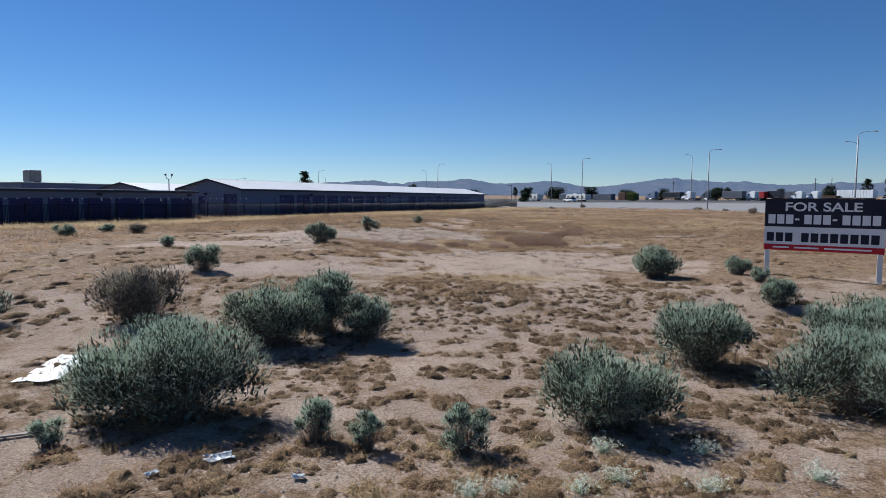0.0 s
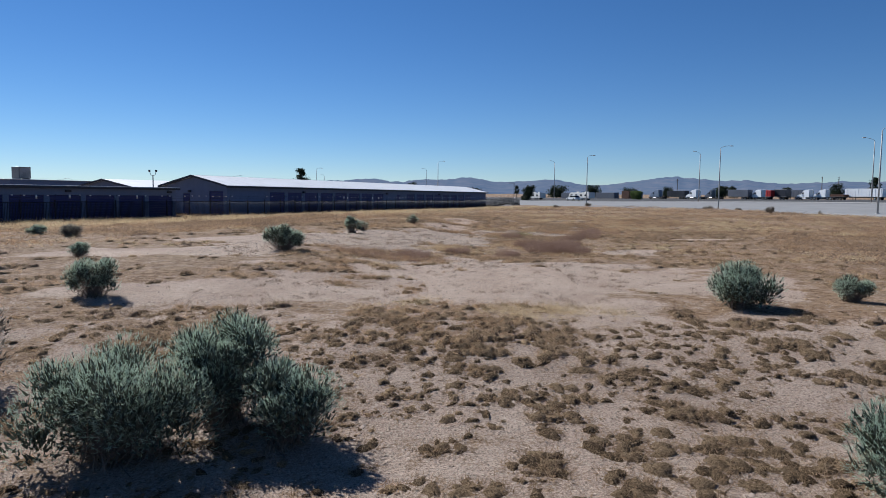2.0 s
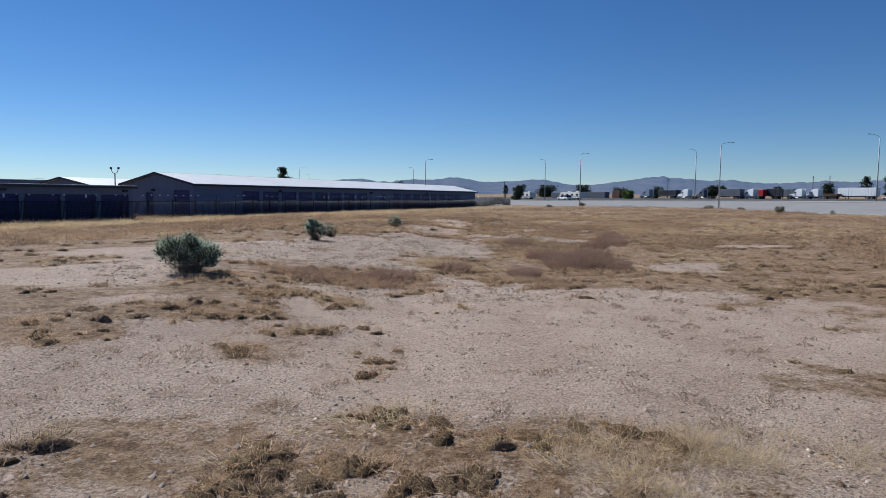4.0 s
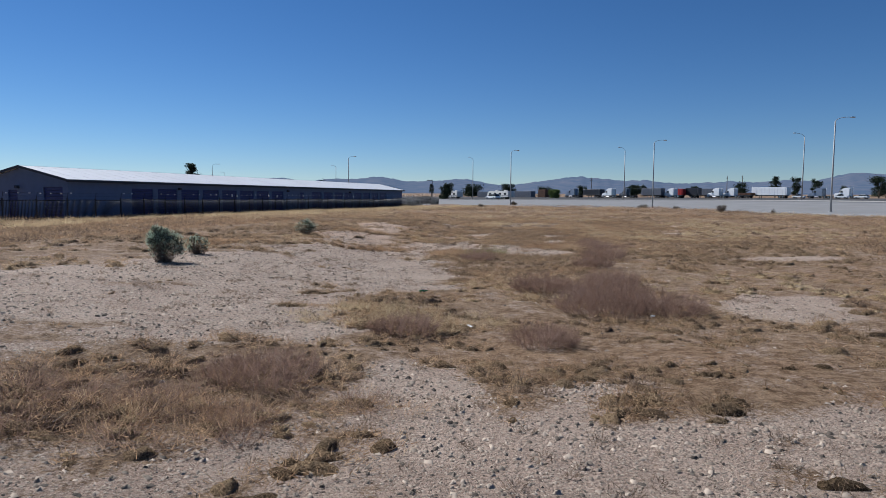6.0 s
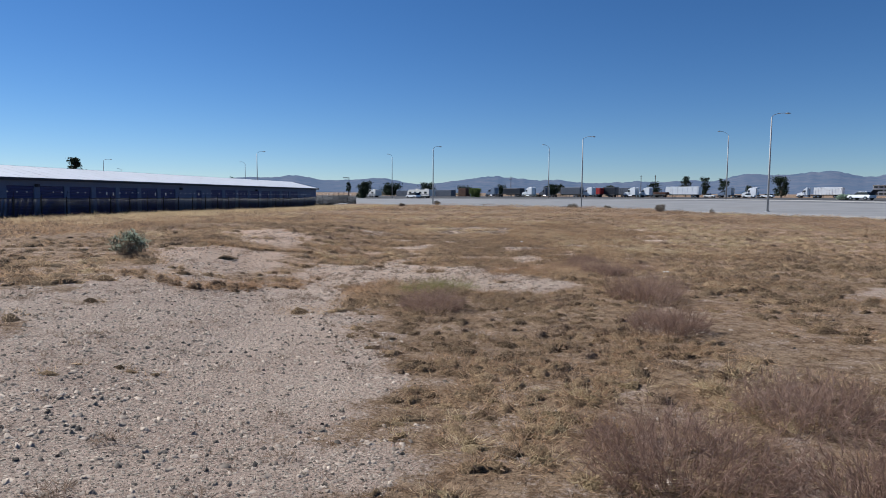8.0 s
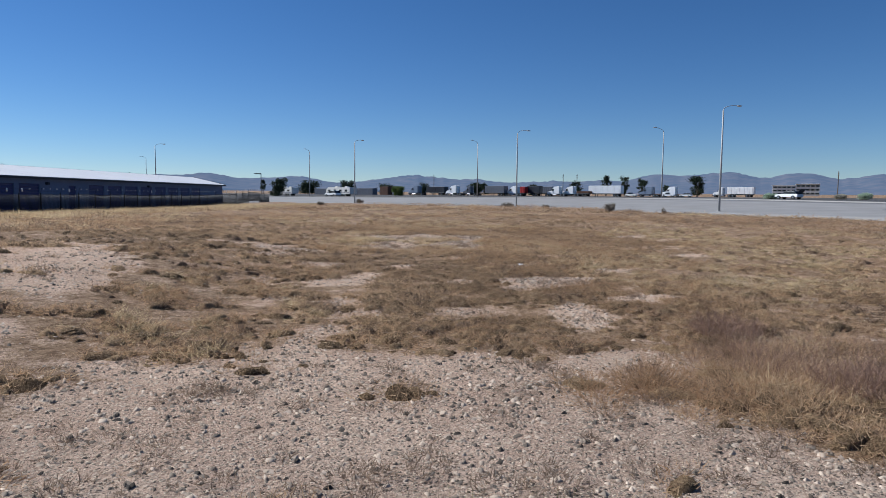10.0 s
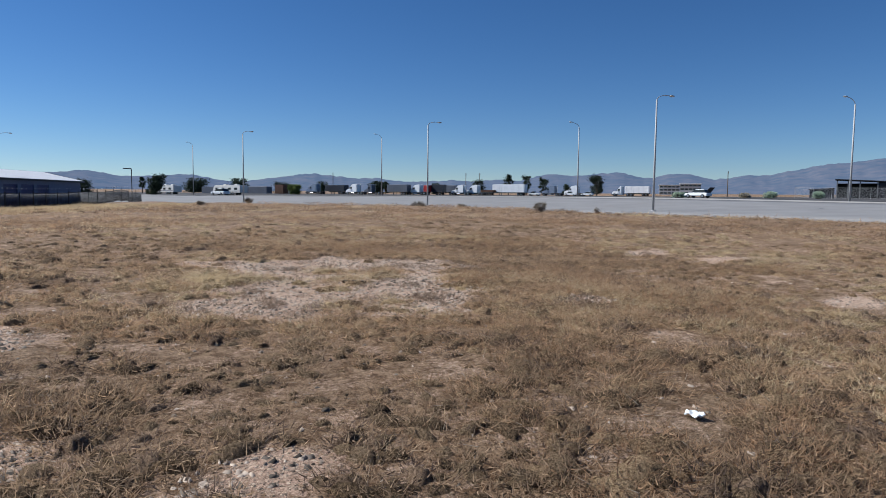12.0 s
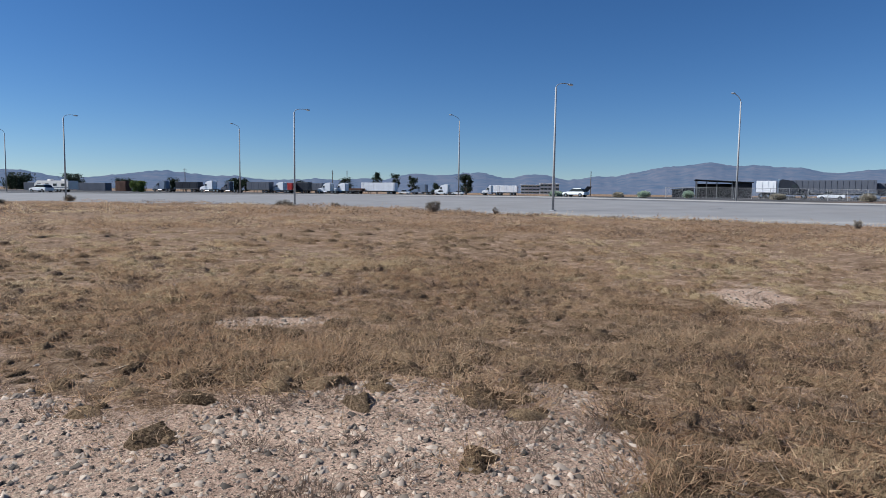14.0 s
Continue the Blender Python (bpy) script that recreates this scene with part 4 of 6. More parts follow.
def scatter(n, rng, near, far):
    """Places in the lot at distances from its middle trail between near and far."""
    k = rng.integers(0, len(TRAIL), n)
    a, r = rng.uniform(0, 2 * np.pi, n), np.sqrt(rng.uniform(near * near, far * far, n))
    x, y = TRAIL[k, 0] + r * np.cos(a), TRAIL[k, 1] + r * np.sin(a)
    dist = np.full(n, 1e9)
    for px, py in TRAIL:
        dist = np.minimum(dist, np.hypot(x - px, y - py))
    keep = (dist > near) & (dist < far) & (y > 1.5)
    return x[keep], y[keep]


def clumps(name, x, y, rng, radius, tall, strands, length, width, mat, label, heart=None, matted=18, mound=True):
    """Bushy tufts of dead growth at the places: a matted heart wrapped in many fine shoots."""
    n = len(x)
    size = (0.3 + 1.2 * rng.random(n) ** 1.5) * (0.6 + 0.9 * vnoise(x * 0.7, y * 0.7, 5))
    size = np.minimum(size, 1.45) * np.where(y < 13, 0.8, np.where(y > 33, 1.28, 1.0))
    stretch, turn = rng.uniform(0.65, 1.5, n), rng.uniform(0, np.pi, n)
    ground = land(x, y)

    def laid(k, px, py):
        a, b = px * stretch[k], py / stretch[k]
        return a * np.cos(turn[k]) - b * np.sin(turn[k]), a * np.sin(turn[k]) + b * np.cos(turn[k])

    k = np.repeat(np.arange(n), np.maximum(4, strands * size ** 1.5).astype(int))
    m = len(k)
    ang, u = rng.uniform(0, 2 * np.pi, m), rng.random(m) ** 0.5
    px, py = laid(k, u * np.cos(ang), u * np.sin(ang))
    lift = tall * np.maximum(1 - u ** 2, 0) * rng.uniform(0.05, 0.65, m) * size[k]
    base = np.stack((x[k] + px * radius * size[k], y[k] + py * radius * size[k], ground[k] - 0.006 + lift), 1)
    way = unit(np.stack((px * 0.8, py * 0.8, np.full(m, 0.6)), 1) + rng.normal(size=(m, 3)) * 0.5)
    way[:, 2] = np.abs(way[:, 2])
    tip = base + way * (length * (0.55 + 0.45 * size[k]) * rng.uniform(0.4, 1.3, m))[:, None]
    if heart is not None:  # matted pieces under the shoots
        k = np.repeat(np.arange(n), np.maximum(6, matted * size ** 1.8).astype(int))
        m = len(k)
        ang, u = rng.uniform(0, 2 * np.pi, m), rng.random(m) ** 0.62
        px, py = laid(k, u * np.cos(ang), u * np.sin(ang))
        up = tall * np.maximum(1 - u ** 2, 0) * rng.uniform(0.0, 0.55, m) * size[k]
        foot = np.stack((x[k] + px * radius * size[k], y[k] + py * radius * size[k], ground[k] - 0.006 + up), 1)
        lean = unit(np.stack((px, py, np.full(m, 0.3)), 1) + rng.normal(size=(m, 3)) * 0.75)
        lean[:, 2] = np.abs(lean[:, 2]) * 0.7
        end = foot + lean * (0.95 * length * rng.uniform(0.5, 1.2, m))[:, None]
        tagged(add_mesh(name, slivers(foot, end, width * 1.8, rng), mat), label, "dry growth", kind="stuff")
    if heart is not None and mound:
        seg = 8  # a low matted crown below them
        ring = np.concatenate((np.zeros(1), np.full(seg, 0.34), np.full(seg, 0.62)))
        at = np.concatenate((np.zeros(1), np.arange(seg), np.arange(seg) + 0.5)) * 2 * np.pi / seg
        k = np.repeat(np.arange(n), 2 * seg + 1).reshape(n, -1)
        broad = np.where(y < 13, 1.0, 0.82)
        rr = ring[None] * rng.uniform(0.6, 1.35, k.shape) * broad[:, None]
        px, py = laid(k, rr * np.cos(at), rr * np.sin(at))
        up = np.where(ring > 0.6, -0.2, np.where(ring > 0.3, 0.24, 0.34))[None] * rng.uniform(0.3, 1.6, k.shape) * tall * (size * broad)[:, None]
        v = np.stack((x[:, None] + px * radius * size[:, None], y[:, None] + py * radius * size[:, None], ground[:, None] + up), 2)
        f = []
        for q in range(seg):
            w = (q + 1) % seg
            f += [(0, 1 + q, 1 + w), (1 + q, 1 + seg + q, 1 + w), (1 + seg + q, 1 + seg + w, 1 + w)]
        crown = raw_mesh(name, v.reshape(-1, 3), (np.arange(n)[:, None, None] * (2 * seg + 1) + np.array(f)[None]).reshape(-1, 3), heart)
        crown.data.polygons.foreach_set("use_smooth", [True] * len(crown.data.polygons))
        tagged(crown, label, "dry growth", kind="stuff")
    return tagged(add_mesh(name, slivers(base, tip, width, rng), mat), label, "dry growth", kind="stuff")


def thatch_material(name, dark, mid, pale):
    """Matted dead stems: fine tangled light and dark flecks."""
    m = bpy.data.materials.new(name)
    m.use_nodes = True
    n, l = m.node_tree.nodes, m.node_tree.links
    b = n["Principled BSDF"]
    b.inputs["Roughness"].default_value, b.inputs["Specular IOR Level"].default_value = 0.95, 0.05
    geo = n.new("ShaderNodeNewGeometry")
    ramp = n.new("ShaderNodeValToRGB")
    ramp.color_ramp.elements.new(0.5)
    for e, at, c in zip(ramp.color_ramp.elements, (0.38, 0.5, 0.64), (dark, mid, pale)):
        e.position, e.color = at, (*c, 1)
    fine = n.new("ShaderNodeTexNoise")
    fine.inputs["Scale"].default_value, fine.inputs["Detail"].default_value, fine.inputs["Roughness"].default_value = 70, 5, 0.8
    l.new(geo.outputs["Position"], fine.inputs["Vector"])
    shift = n.new("ShaderNodeMath")
    shift.operation = "MULTIPLY_ADD"
    shift.inputs[1].default_value = 0.14
    l.new(geo.outputs["Random Per Island"], shift.inputs[0]), l.new(fine.outputs[0], shift.inputs[2])
    less = n.new("ShaderNodeMath")
    less.operation = "SUBTRACT"
    less.inputs[1].default_value = 0.07
    l.new(shift.outputs[0], less.inputs[0]), l.new(less.outputs[0], ramp.inputs[0])
    l.new(ramp.outputs[0], b.inputs["Base Color"])
    bp = n.new("ShaderNodeBump")
    bp.inputs["Strength"].default_value, bp.inputs["Distance"].default_value = 1.0, 0.05
    l.new(fine.outputs[0], bp.inputs["Height"]), l.new(bp.outputs[0], b.inputs["Normal"])
    return m


T_MAT = thatch_material("matted_khaki_stems", (0.07, 0.047, 0.028), (0.19, 0.132, 0.079), (0.34, 0.243, 0.15))
T_DRY = thatch_material("matted_brown_stems", (0.099, 0.0644, 0.0371), (0.264, 0.179, 0.104), (0.462, 0.333, 0.196))
T_STRAW = thatch_material("matted_straw", (0.121, 0.0847, 0.0449), (0.33, 0.239, 0.133), (0.572, 0.435, 0.255))
T_DARK = thatch_material("matted_dark_twigs", (0.092, 0.0605, 0.0389), (0.218, 0.149, 0.0987), (0.391, 0.278, 0.187))


def cover(x, y):
    """How much of the ground the dead growth covers."""
    c = np.full(np.shape(y), 0.95)
    c = np.where((y > 4.6) & (y < 12.5), 0.94, c)
    c = np.where((y >= 12.5) & (y < 20) & ((x > -1.2) | (x < -4.8)), 0.7, c)
    return np.clip(c * (1 - 0.97 * bareness(x, y, False)), 0.02, 1)


def grow():
    rng = np.random.default_rng(11)
    kinds = (("low_dead_mat", M_MAT, T_MAT, "low khaki-brown tufts of dead weeds on sand"), ("dead_weeds", M_DRY, T_DRY, "reddish-brown dead weeds"),
             ("straw_grass", M_STRAW, T_STRAW, "pale straw-coloured dry grass"), ("dark_weeds", M_DARK, T_DARK, "dark brown twiggy dead weeds"))
    for near, far, n, by, strands in ((0, 4.5, 23000, 1.0, 40), (4.5, 11, 19000, 1.4, 20), (11, 28, 30000, 2.2, 10), (28, 75, 26000, 4.0, 6)):
        x, y = scatter(n, rng, near, far)
        if near == 0:  # smaller tufts stand closer on the sand in front
            x, y = np.concatenate((x, rng.uniform(-5.5, 6, 4200))), np.concatenate((y, rng.uniform(2.8, 13, 4200)))
        fine = np.where(y < 13, 2.7, 1.9) / by ** 0.5
        veil = 0.6 * vnoise(x * fine, y * fine, 6) + 0.4 * vnoise(x * 0.7, y * 0.7, 7)
        c = cover(x, y)
        keep = (veil < 0.2 + (0.42 if by < 2 else 0.52) * c + np.where((y > 33) & (c > 0.6), np.where((y > 37) & (y < 47), 0.07, 0.13), 0)) & (rng.random(len(x)) < 0.35 + 0.5 * c) & (road_offset(x, y) < ROAD_IN - 0.3)
        x, y, c = x[keep], y[keep], c[keep]
        sort = 0.6 * vnoise(x * 0.22, y * 0.22, 8) + 0.4 * rng.random(len(x)) + np.where(y < 4.8, 0.12, 0) - np.where((y < 13) & (y > 4.8), 0.2, 0) + np.where((y > 40) & (x > 9.5), 0.1, 0) - np.where((y > 33) & (y < 52) & (x < 9.5), 0.06, 0)
        pick = np.digitize(sort, (0.46, 0.72))
        pick = np.where((rng.random(len(x)) < (0.08 if by < 2 else 0.22)) & (y > 12) & (c > 0.6), 3, pick)
        for k, (name, mat, heart, label) in enumerate(kinds):
            a, b = x[pick == k], y[pick == k]
            if len(a):
                clumps(name, a, b, rng, (0.18, 0.18, 0.16, 0.15)[k] * by, (0.105, 0.11, 0.09, 0.125)[k] * by ** 0.62, strands, (0.072, 0.078, 0.088, 0.082)[k] * by ** 0.7, (0.0025, 0.0024, 0.002, 0.0022)[k] * by ** (1.15 if by < 2 else 1.35), mat, label, heart, {1.0: 15, 1.4: 10, 2.2: 12}.get(by, 8), by < 2)
        some = rng.random(len(x)) < 0.16
        a, b = x[some], y[some]
        clumps("straw_grass", a, b, rng, 0.14 * by, 0.05, max(5, strands // 7), 0.13 * by ** 0.5, 0.001 * by, M_STRAW, "thin upright stalks of dry straw grass")
    x, y = scatter(9000, rng, 0, 7)
    keep = bareness(x, y, False) > 0.4
    x, y = x[keep][:1500], y[keep][:1500]
    small = rng.random(len(x)) < 0.45
    clumps("sprig", x[small], y[small], rng, 0.055, 0.055, 34, 0.042, 0.0026, M_SPRIG, "small brown dead sprigs dotting the gravel")
    clumps("sprig", x[~small], y[~small], rng, 0.085, 0.08, 48, 0.05, 0.0027, M_SPRIG, "small dark tufts of dead weed dotting the sand")
    # taller straw in front of the yard fence
    n = 3200
    along, out = rng.uniform(-45, 72, n), 0.4 + 13 * rng.random(n) ** 1.6
    x, y = -17.56 + 0.463 * along + 0.886 * out, 72.2 + 0.886 * along - 0.463 * out
    keep = vnoise(x * 0.35, y * 0.35, 31) > 0.3
    clumps("tall_grass", x[keep], y[keep], rng, 0.42, 0.17, 20, 0.27, 0.011, M_STRAW, "tall golden straw grass along the yard fence", T_STRAW, 10)
    # dark low growth along the brow of the gravel rise
    for (ax, ay), (bx, by) in (((-2.6, 33.5), (-1.3, 35.2)), ((-0.7, 35.7), (1.4, 34.5)), ((1.4, 34.5), (3.2, 36.7)), ((3.4, 33.6), (4.2, 35.6)), ((0.8, 41.2), (3.4, 40.7))):
        f = rng.random(46)
        clumps("dark_weeds", ax + (bx - ax) * f + rng.normal(0, 0.16, 46), ay + (by - ay) * f + rng.normal(0, 0.16, 46), rng, 0.17, 0.13, 56, 0.07, 0.0026, M_DRY, "low dark dead weeds on the brow of the gravel", T_DARK, 24)
    for px, py, spread, n, tall, mat in ((-0.5, 21.3, 1.4, 46, 0.2, M_HAZE), (-0.5, 21.3, 1.3, 44, 0.14, M_DRY), (2.3, 12.9, 0.9, 40, 0.15, M_STRAW), (4.95, 34.95, 0.45, 22, 0.2, M_GREENGRASS), (8.0, 36.5, 0.9, 60, 0.17, M_DRY), (9.4, 36.8, 1.0, 40, 0.24, M_HAZE), (9.4, 36.8, 1.1, 30, 0.2, M_DRY), (1.5, 24.6, 1.1, 50, 0.17, M_STRAW)):
        a, r = rng.uniform(0, 6.28, n), spread * np.sqrt(rng.random(n))
        clumps("tall_grass", px + r * np.cos(a) * 1.3, py + r * np.sin(a) * 0.7, rng, 0.15, 0.06, 80, tall, 0.0015, mat, "taller yellow-green grass on gravel" if mat is M_GREENGRASS else "taller stand of pale straw grass")
    x, y = scatter(12000, rng, 0, 7)
    keep = (bareness(x, y, False) < 0.5) & (y > 19)
    x, y = x[keep][:1500], y[keep][:1500]
    a = rng.uniform(0, 6.28, len(x))
    long = rng.uniform(0.08, 0.24, len(x))
    foot = np.stack((x, y, land(x, y) + rng.uniform(0.02, 0.09, len(x))), 1)
    end = foot + np.stack((np.cos(a) * long, np.sin(a) * long, rng.uniform(-0.02, 0.1, len(x))), 1)
    tagged(add_mesh("fallen_stalk", slivers(foot, end, 0.0019, rng), M_PALE), "pale dry stalks fallen over the dead growth", "dry stalks", kind="stuff")


DEAD = [(4.5, 25.2, 1.5, 0.52), (5.1, 26.4, 1.4, 0.5), (5.4, 25.0, 1.2, 0.4), (4.3, 27.3, 1.3, 0.4), (5.8, 27.8, 1.1, 0.4), (7.9, 32.9, 1.2, 0.6), (4.4, 32.9, 0.9, 0.45), (6.6, 30.6, 1.0, 0.35),
        (8.9, 35.9, 0.9, 0.3), (9.6, 37.9, 0.8, 0.28), (1.4, 23.8, 0.8, 0.3), (2.9, 23.2, 0.8, 0.3), (0.0, 21.9, 1.0, 0.3)]


def dead_bush(x, y, w, h, seed):
    """A hazy sprawl of fine dead stems with side twigs."""
    rng = np.random.default_rng(seed)
    t = empty("dead_bush", pose(x, y, height(x, y) - 0.01), "sprawling reddish-brown dead bush of bare fine twigs", "dead bush")
    n = int(170 * w * w + 70)
    a, u = rng.uniform(0, 2 * np.pi, n), np.sqrt(rng.random(n))
    foot = np.stack((np.cos(a) * u * w * 0.4, np.sin(a) * u * w * 0.4, np.zeros(n)), 1)
    way = unit(np.stack((np.cos(a) * u * 0.7, np.sin(a) * u * 0.7, np.ones(n)), 1) + rng.normal(size=(n, 3)) * 0.3)
    long = h * (1.1 - 0.4 * u) * rng.uniform(0.5, 1.15, n)
    tip = foot + way * long[:, None]
    add_mesh("stalk", slivers(foot, tip, 0.003, rng), M_HAZE, t)
    m = 15
    at = rng.uniform(0.25, 1.0, (n, m))
    root = foot[:, None] + way[:, None] * (long[:, None] * at)[..., None]
    side = unit(way[:, None] * 0.8 + rng.normal(size=(n, m, 3)) * 0.6)
    end = root + side * (0.11 * rng.uniform(0.4, 1.2, (n, m)))[..., None]
    add_mesh("twig", slivers(root.reshape(-1, 3), end.reshape(-1, 3), 0.002, rng), M_HAZE, t)


for i, (x, y, w, h) in enumerate(DEAD):
    dead_bush(x, y, w * 1.05, h * 0.85, 300 + i)
grow()


def pebbles():
    rng = np.random.default_rng(5)
    x, y = scatter(330000, rng, 0, 7)
    b = bareness(x, y, False)
    keep = rng.random(len(x)) < np.where(b > 0.35, np.where(y > 19, 0.6, 0.3), 0.02)
    x, y = x[keep], y[keep]
    n = len(x)
    s = 0.006 + np.where(y > 19, 0.021 * rng.random(n) ** 1.8, 0.013 * rng.random(n) ** 2.4)
    stone = np.array([(1, 0.7, -0.4), (-1, 0.8, -0.4), (-0.9, -0.7, -0.4), (1, -0.8, -0.4), (0.6, 0.2, 0.5), (-0.6, -0.2, 0.42)])
    tri = np.array([(0, 1, 5), (0, 5, 4), (1, 2, 5), (2, 3, 4), (2, 4, 5), (3, 0, 4)])
    a = rng.uniform(0, 6.28, n)
    o = stone[None] * s[:, None, None] * rng.uniform(0.6, 1.35, (n, 6, 3)) * rng.uniform(0.7, 1.2, (n, 1, 3))
    v = np.stack((o[..., 0] * np.cos(a)[:, None] - o[..., 1] * np.sin(a)[:, None] + x[:, None], o[..., 0] * np.sin(a)[:, None] + o[..., 1] * np.cos(a)[:, None] + y[:, None], o[..., 2] + (land(x, y) + 0.2 * s)[:, None]), 2)
    faces = (np.arange(n)[:, None, None] * 6 + tri[None]).reshape(-1, 3)
    tagged(raw_mesh("gravel", v.reshape(-1, 3), faces, M_PEBBLE), "loose grey and buff gravel on the bare ground", "gravel", kind="stuff")


M_PEBBLE = material("gravel_stone", (0.26, 0.212, 0.167), 0.9, vary=0.1, scale=30, island=0.85)

def clods():
    """Crumbs of dry soil over the front of the lot."""
    rng = np.random.default_rng(9)
    n = 15000
    x, y = rng.uniform(-9, 10, n), rng.uniform(2.6, 14, n)
    s = 0.008 + 0.028 * rng.random(n) ** 3
    shape = np.array([(1, 0, -0.3), (0, 1, -0.3), (-1, 0, -0.3), (0, -1, -0.3), (0.15, 0.1, 0.55)])
    o = shape[None] * s[:, None, None] * rng.uniform(0.5, 1.5, (n, 5, 3))
    v = o + np.stack((x, y, land(x, y)), 1)[:, None]
    tri = np.array([(0, 1, 4), (1, 2, 4), (2, 3, 4), (3, 0, 4)])
    tagged(raw_mesh("soil_crumbs", v.reshape(-1, 3), (np.arange(n)[:, None, None] * 5 + tri[None]).reshape(-1, 3), M_CLOD), "crumbs of dry pinkish soil", "soil", kind="stuff")


M_CLOD = material("dry_soil_crumb", (0.26, 0.205, 0.165), 0.95, vary=0.1, scale=30, island=0.45)
pebbles()
clods()


# ---- beyond the road: parked lorries, caravans, sheds, trees ----
M_LORRY = material("white_lorry_paint", (0.75, 0.76, 0.77), 0.35, vary=0.05, scale=1, spec=0.5)
M_LORRYDARK = material("dark_lorry_paint", (0.02, 0.022, 0.03), 0.4, vary=0.1, scale=1, spec=0.5)
M_LORRYBLUE = material("blue_grey_lorry_paint", (0.16, 0.2, 0.27), 0.4, vary=0.08, scale=1, spec=0.5)
M_LORRYRED = material("red_lorry_paint", (0.35, 0.03, 0.03), 0.4, vary=0.08, scale=1, spec=0.5)
M_TRAILERGREY = material("grey_trailer_side", (0.1, 0.11, 0.135), 0.5, vary=0.08, scale=1)
M_TYRE = material("tyre_rubber", (0.02, 0.02, 0.02), 0.9, vary=0.1, scale=5)
M_GLASS = material("tinted_glass", (0.02, 0.025, 0.03), 0.1, vary=0.05, spec=0.6)
M_CHROME = material("bright_metal", (0.6, 0.6, 0.62), 0.25, 0.9, vary=0.05)
M_RUST = material("rusty_steel", (0.09, 0.045, 0.03), 0.8, vary=0.3, scale=2)
M_CREAM = material("cream_caravan", (0.62, 0.6, 0.56), 0.45, vary=0.06, scale=1, stain=0.1)
M_SHED = material("dark_shed_sheet", (0.018, 0.018, 0.022), 0.6, vary=0.15, scale=1)
M_BARK = material("bark", (0.11, 0.085, 0.065), 0.95, vary=0.25, scale=8)
M_TREE = leafy("tree_leaf", [(0.014, 0.022, 0.014), (0.028, 0.042, 0.025), (0.045, 0.062, 0.036)], 0.2, 0.5)
M_TREEPALE = leafy("pale_tree_leaf", [(0.06, 0.09, 0.02), (0.11, 0.15, 0.04), (0.16, 0.19, 0.06)], 0.25, 0.5)
M_OFFICE = material("pale_office_wall", (0.6, 0.6, 0.58), 0.7, vary=0.05, scale=0.5)

ROW = 113.0


def stand(x, y, turn):
    return pose(x, y, height(x, y), 0, 0, turn)


def wheel(parent, x, y, r=0.52, wide=0.3):
    bm = bmesh.new()
    tube(bm, (x, y - wide / 2, r), (x, y + wide / 2, r), r, r, 18)
    tyre = part("wheel", bm, M_TYRE, parent, smooth_faces=False)
    bm = bmesh.new()
    s = math.copysign(1, y)
    tube(bm, (x, y + s * (wide / 2 - 0.06), r), (x, y + s * (wide / 2 + 0.02), r), r * 0.55, r * 0.45, 14)
    part("rim", bm, M_CHROME, tyre)


def tractor(x, y, turn, paint, sleeper=True, label="white long-nosed lorry tractor parked across the road"):
    t = empty("lorry", stand(x, y, turn), label, "truck", "parked lorries")
    bm = bmesh.new()
    back = -2.2 if sleeper else -0.6
    prism(bm, [(back, 0.95), (back, 3.6), (back + 0.5, 3.85), (0.1, 3.55), (0.75, 2.95), (1.25, 2.05), (1.25, 0.95)], -1.2, 1.2)
    bmesh.ops.bevel(bm, geom=bm.edges[:], offset=0.07, segments=2, affect="EDGES")
    cab = part("cab", bm, paint, t)
    bm = bmesh.new()
    prism(bm, [(1.22, 0.75), (1.22, 2.08), (2.5, 1.85), (3.05, 1.55), (3.15, 0.75)], -1.0, 1.0)
    bmesh.ops.bevel(bm, geom=bm.edges[:], offset=0.1, segments=2, affect="EDGES")
    part("hood", bm, paint, t)
    bm = bmesh.new()
    prism(bm, [(0.78, 2.9), (1.24, 2.12), (1.29, 2.15), (0.83, 2.95)], -1.0, 1.0)
    part("windscreen", bm, M_GLASS, cab, "dark raked windscreen")
    for s in (-1, 1):
        bm = bmesh.new()
        box(bm, 0.05, 0.85, s * 1.21 - 0.015, s * 1.21 + 0.015, 2.1, 2.75)
        part("side_window", bm, M_GLASS, cab, "dark side window")
        bm = bmesh.new()
        tube(bm, (-0.9, s * 0.95, 0.55), (0.6, s * 0.95, 0.55), 0.3, 0.3, 14)
        part("fuel_tank", bm, M_CHROME, t)
        bm = bmesh.new()
        tube(bm, (back - 0.12, s * 1.05, 1.0), (back - 0.12, s * 1.05, 4.0), 0.08, 0.07, 8)
        part("exhaust_stack", bm, M_CHROME, t)
        bm = bmesh.new()
        box(bm, 1.0, 1.15, s * 1.45 - 0.1, s * 1.45 + 0.1, 1.95, 2.6, 0.03)
        part("mirror", bm, M_LORRYDARK, t)
        for wx in (2.15, -2.9, -4.2):
            wheel(t, wx, s * 1.0)
    bm = bmesh.new()
    box(bm, -5.0, 2.6, -0.45, 0.45, 0.72, 0.95)
    part("chassis", bm, M_LORRYDARK, t)
    bm = bmesh.new()
    box(bm, 3.1, 3.3, -1.15, 1.15, 0.4, 0.8, 0.05)
    part("bumper", bm, M_CHROME, t)
    bm = bmesh.new()
    box(bm, 3.1, 3.17, -0.6, 0.6, 0.85, 1.5, 0.02)
    part("grille", bm, M_LORRYDARK, t)
    return t


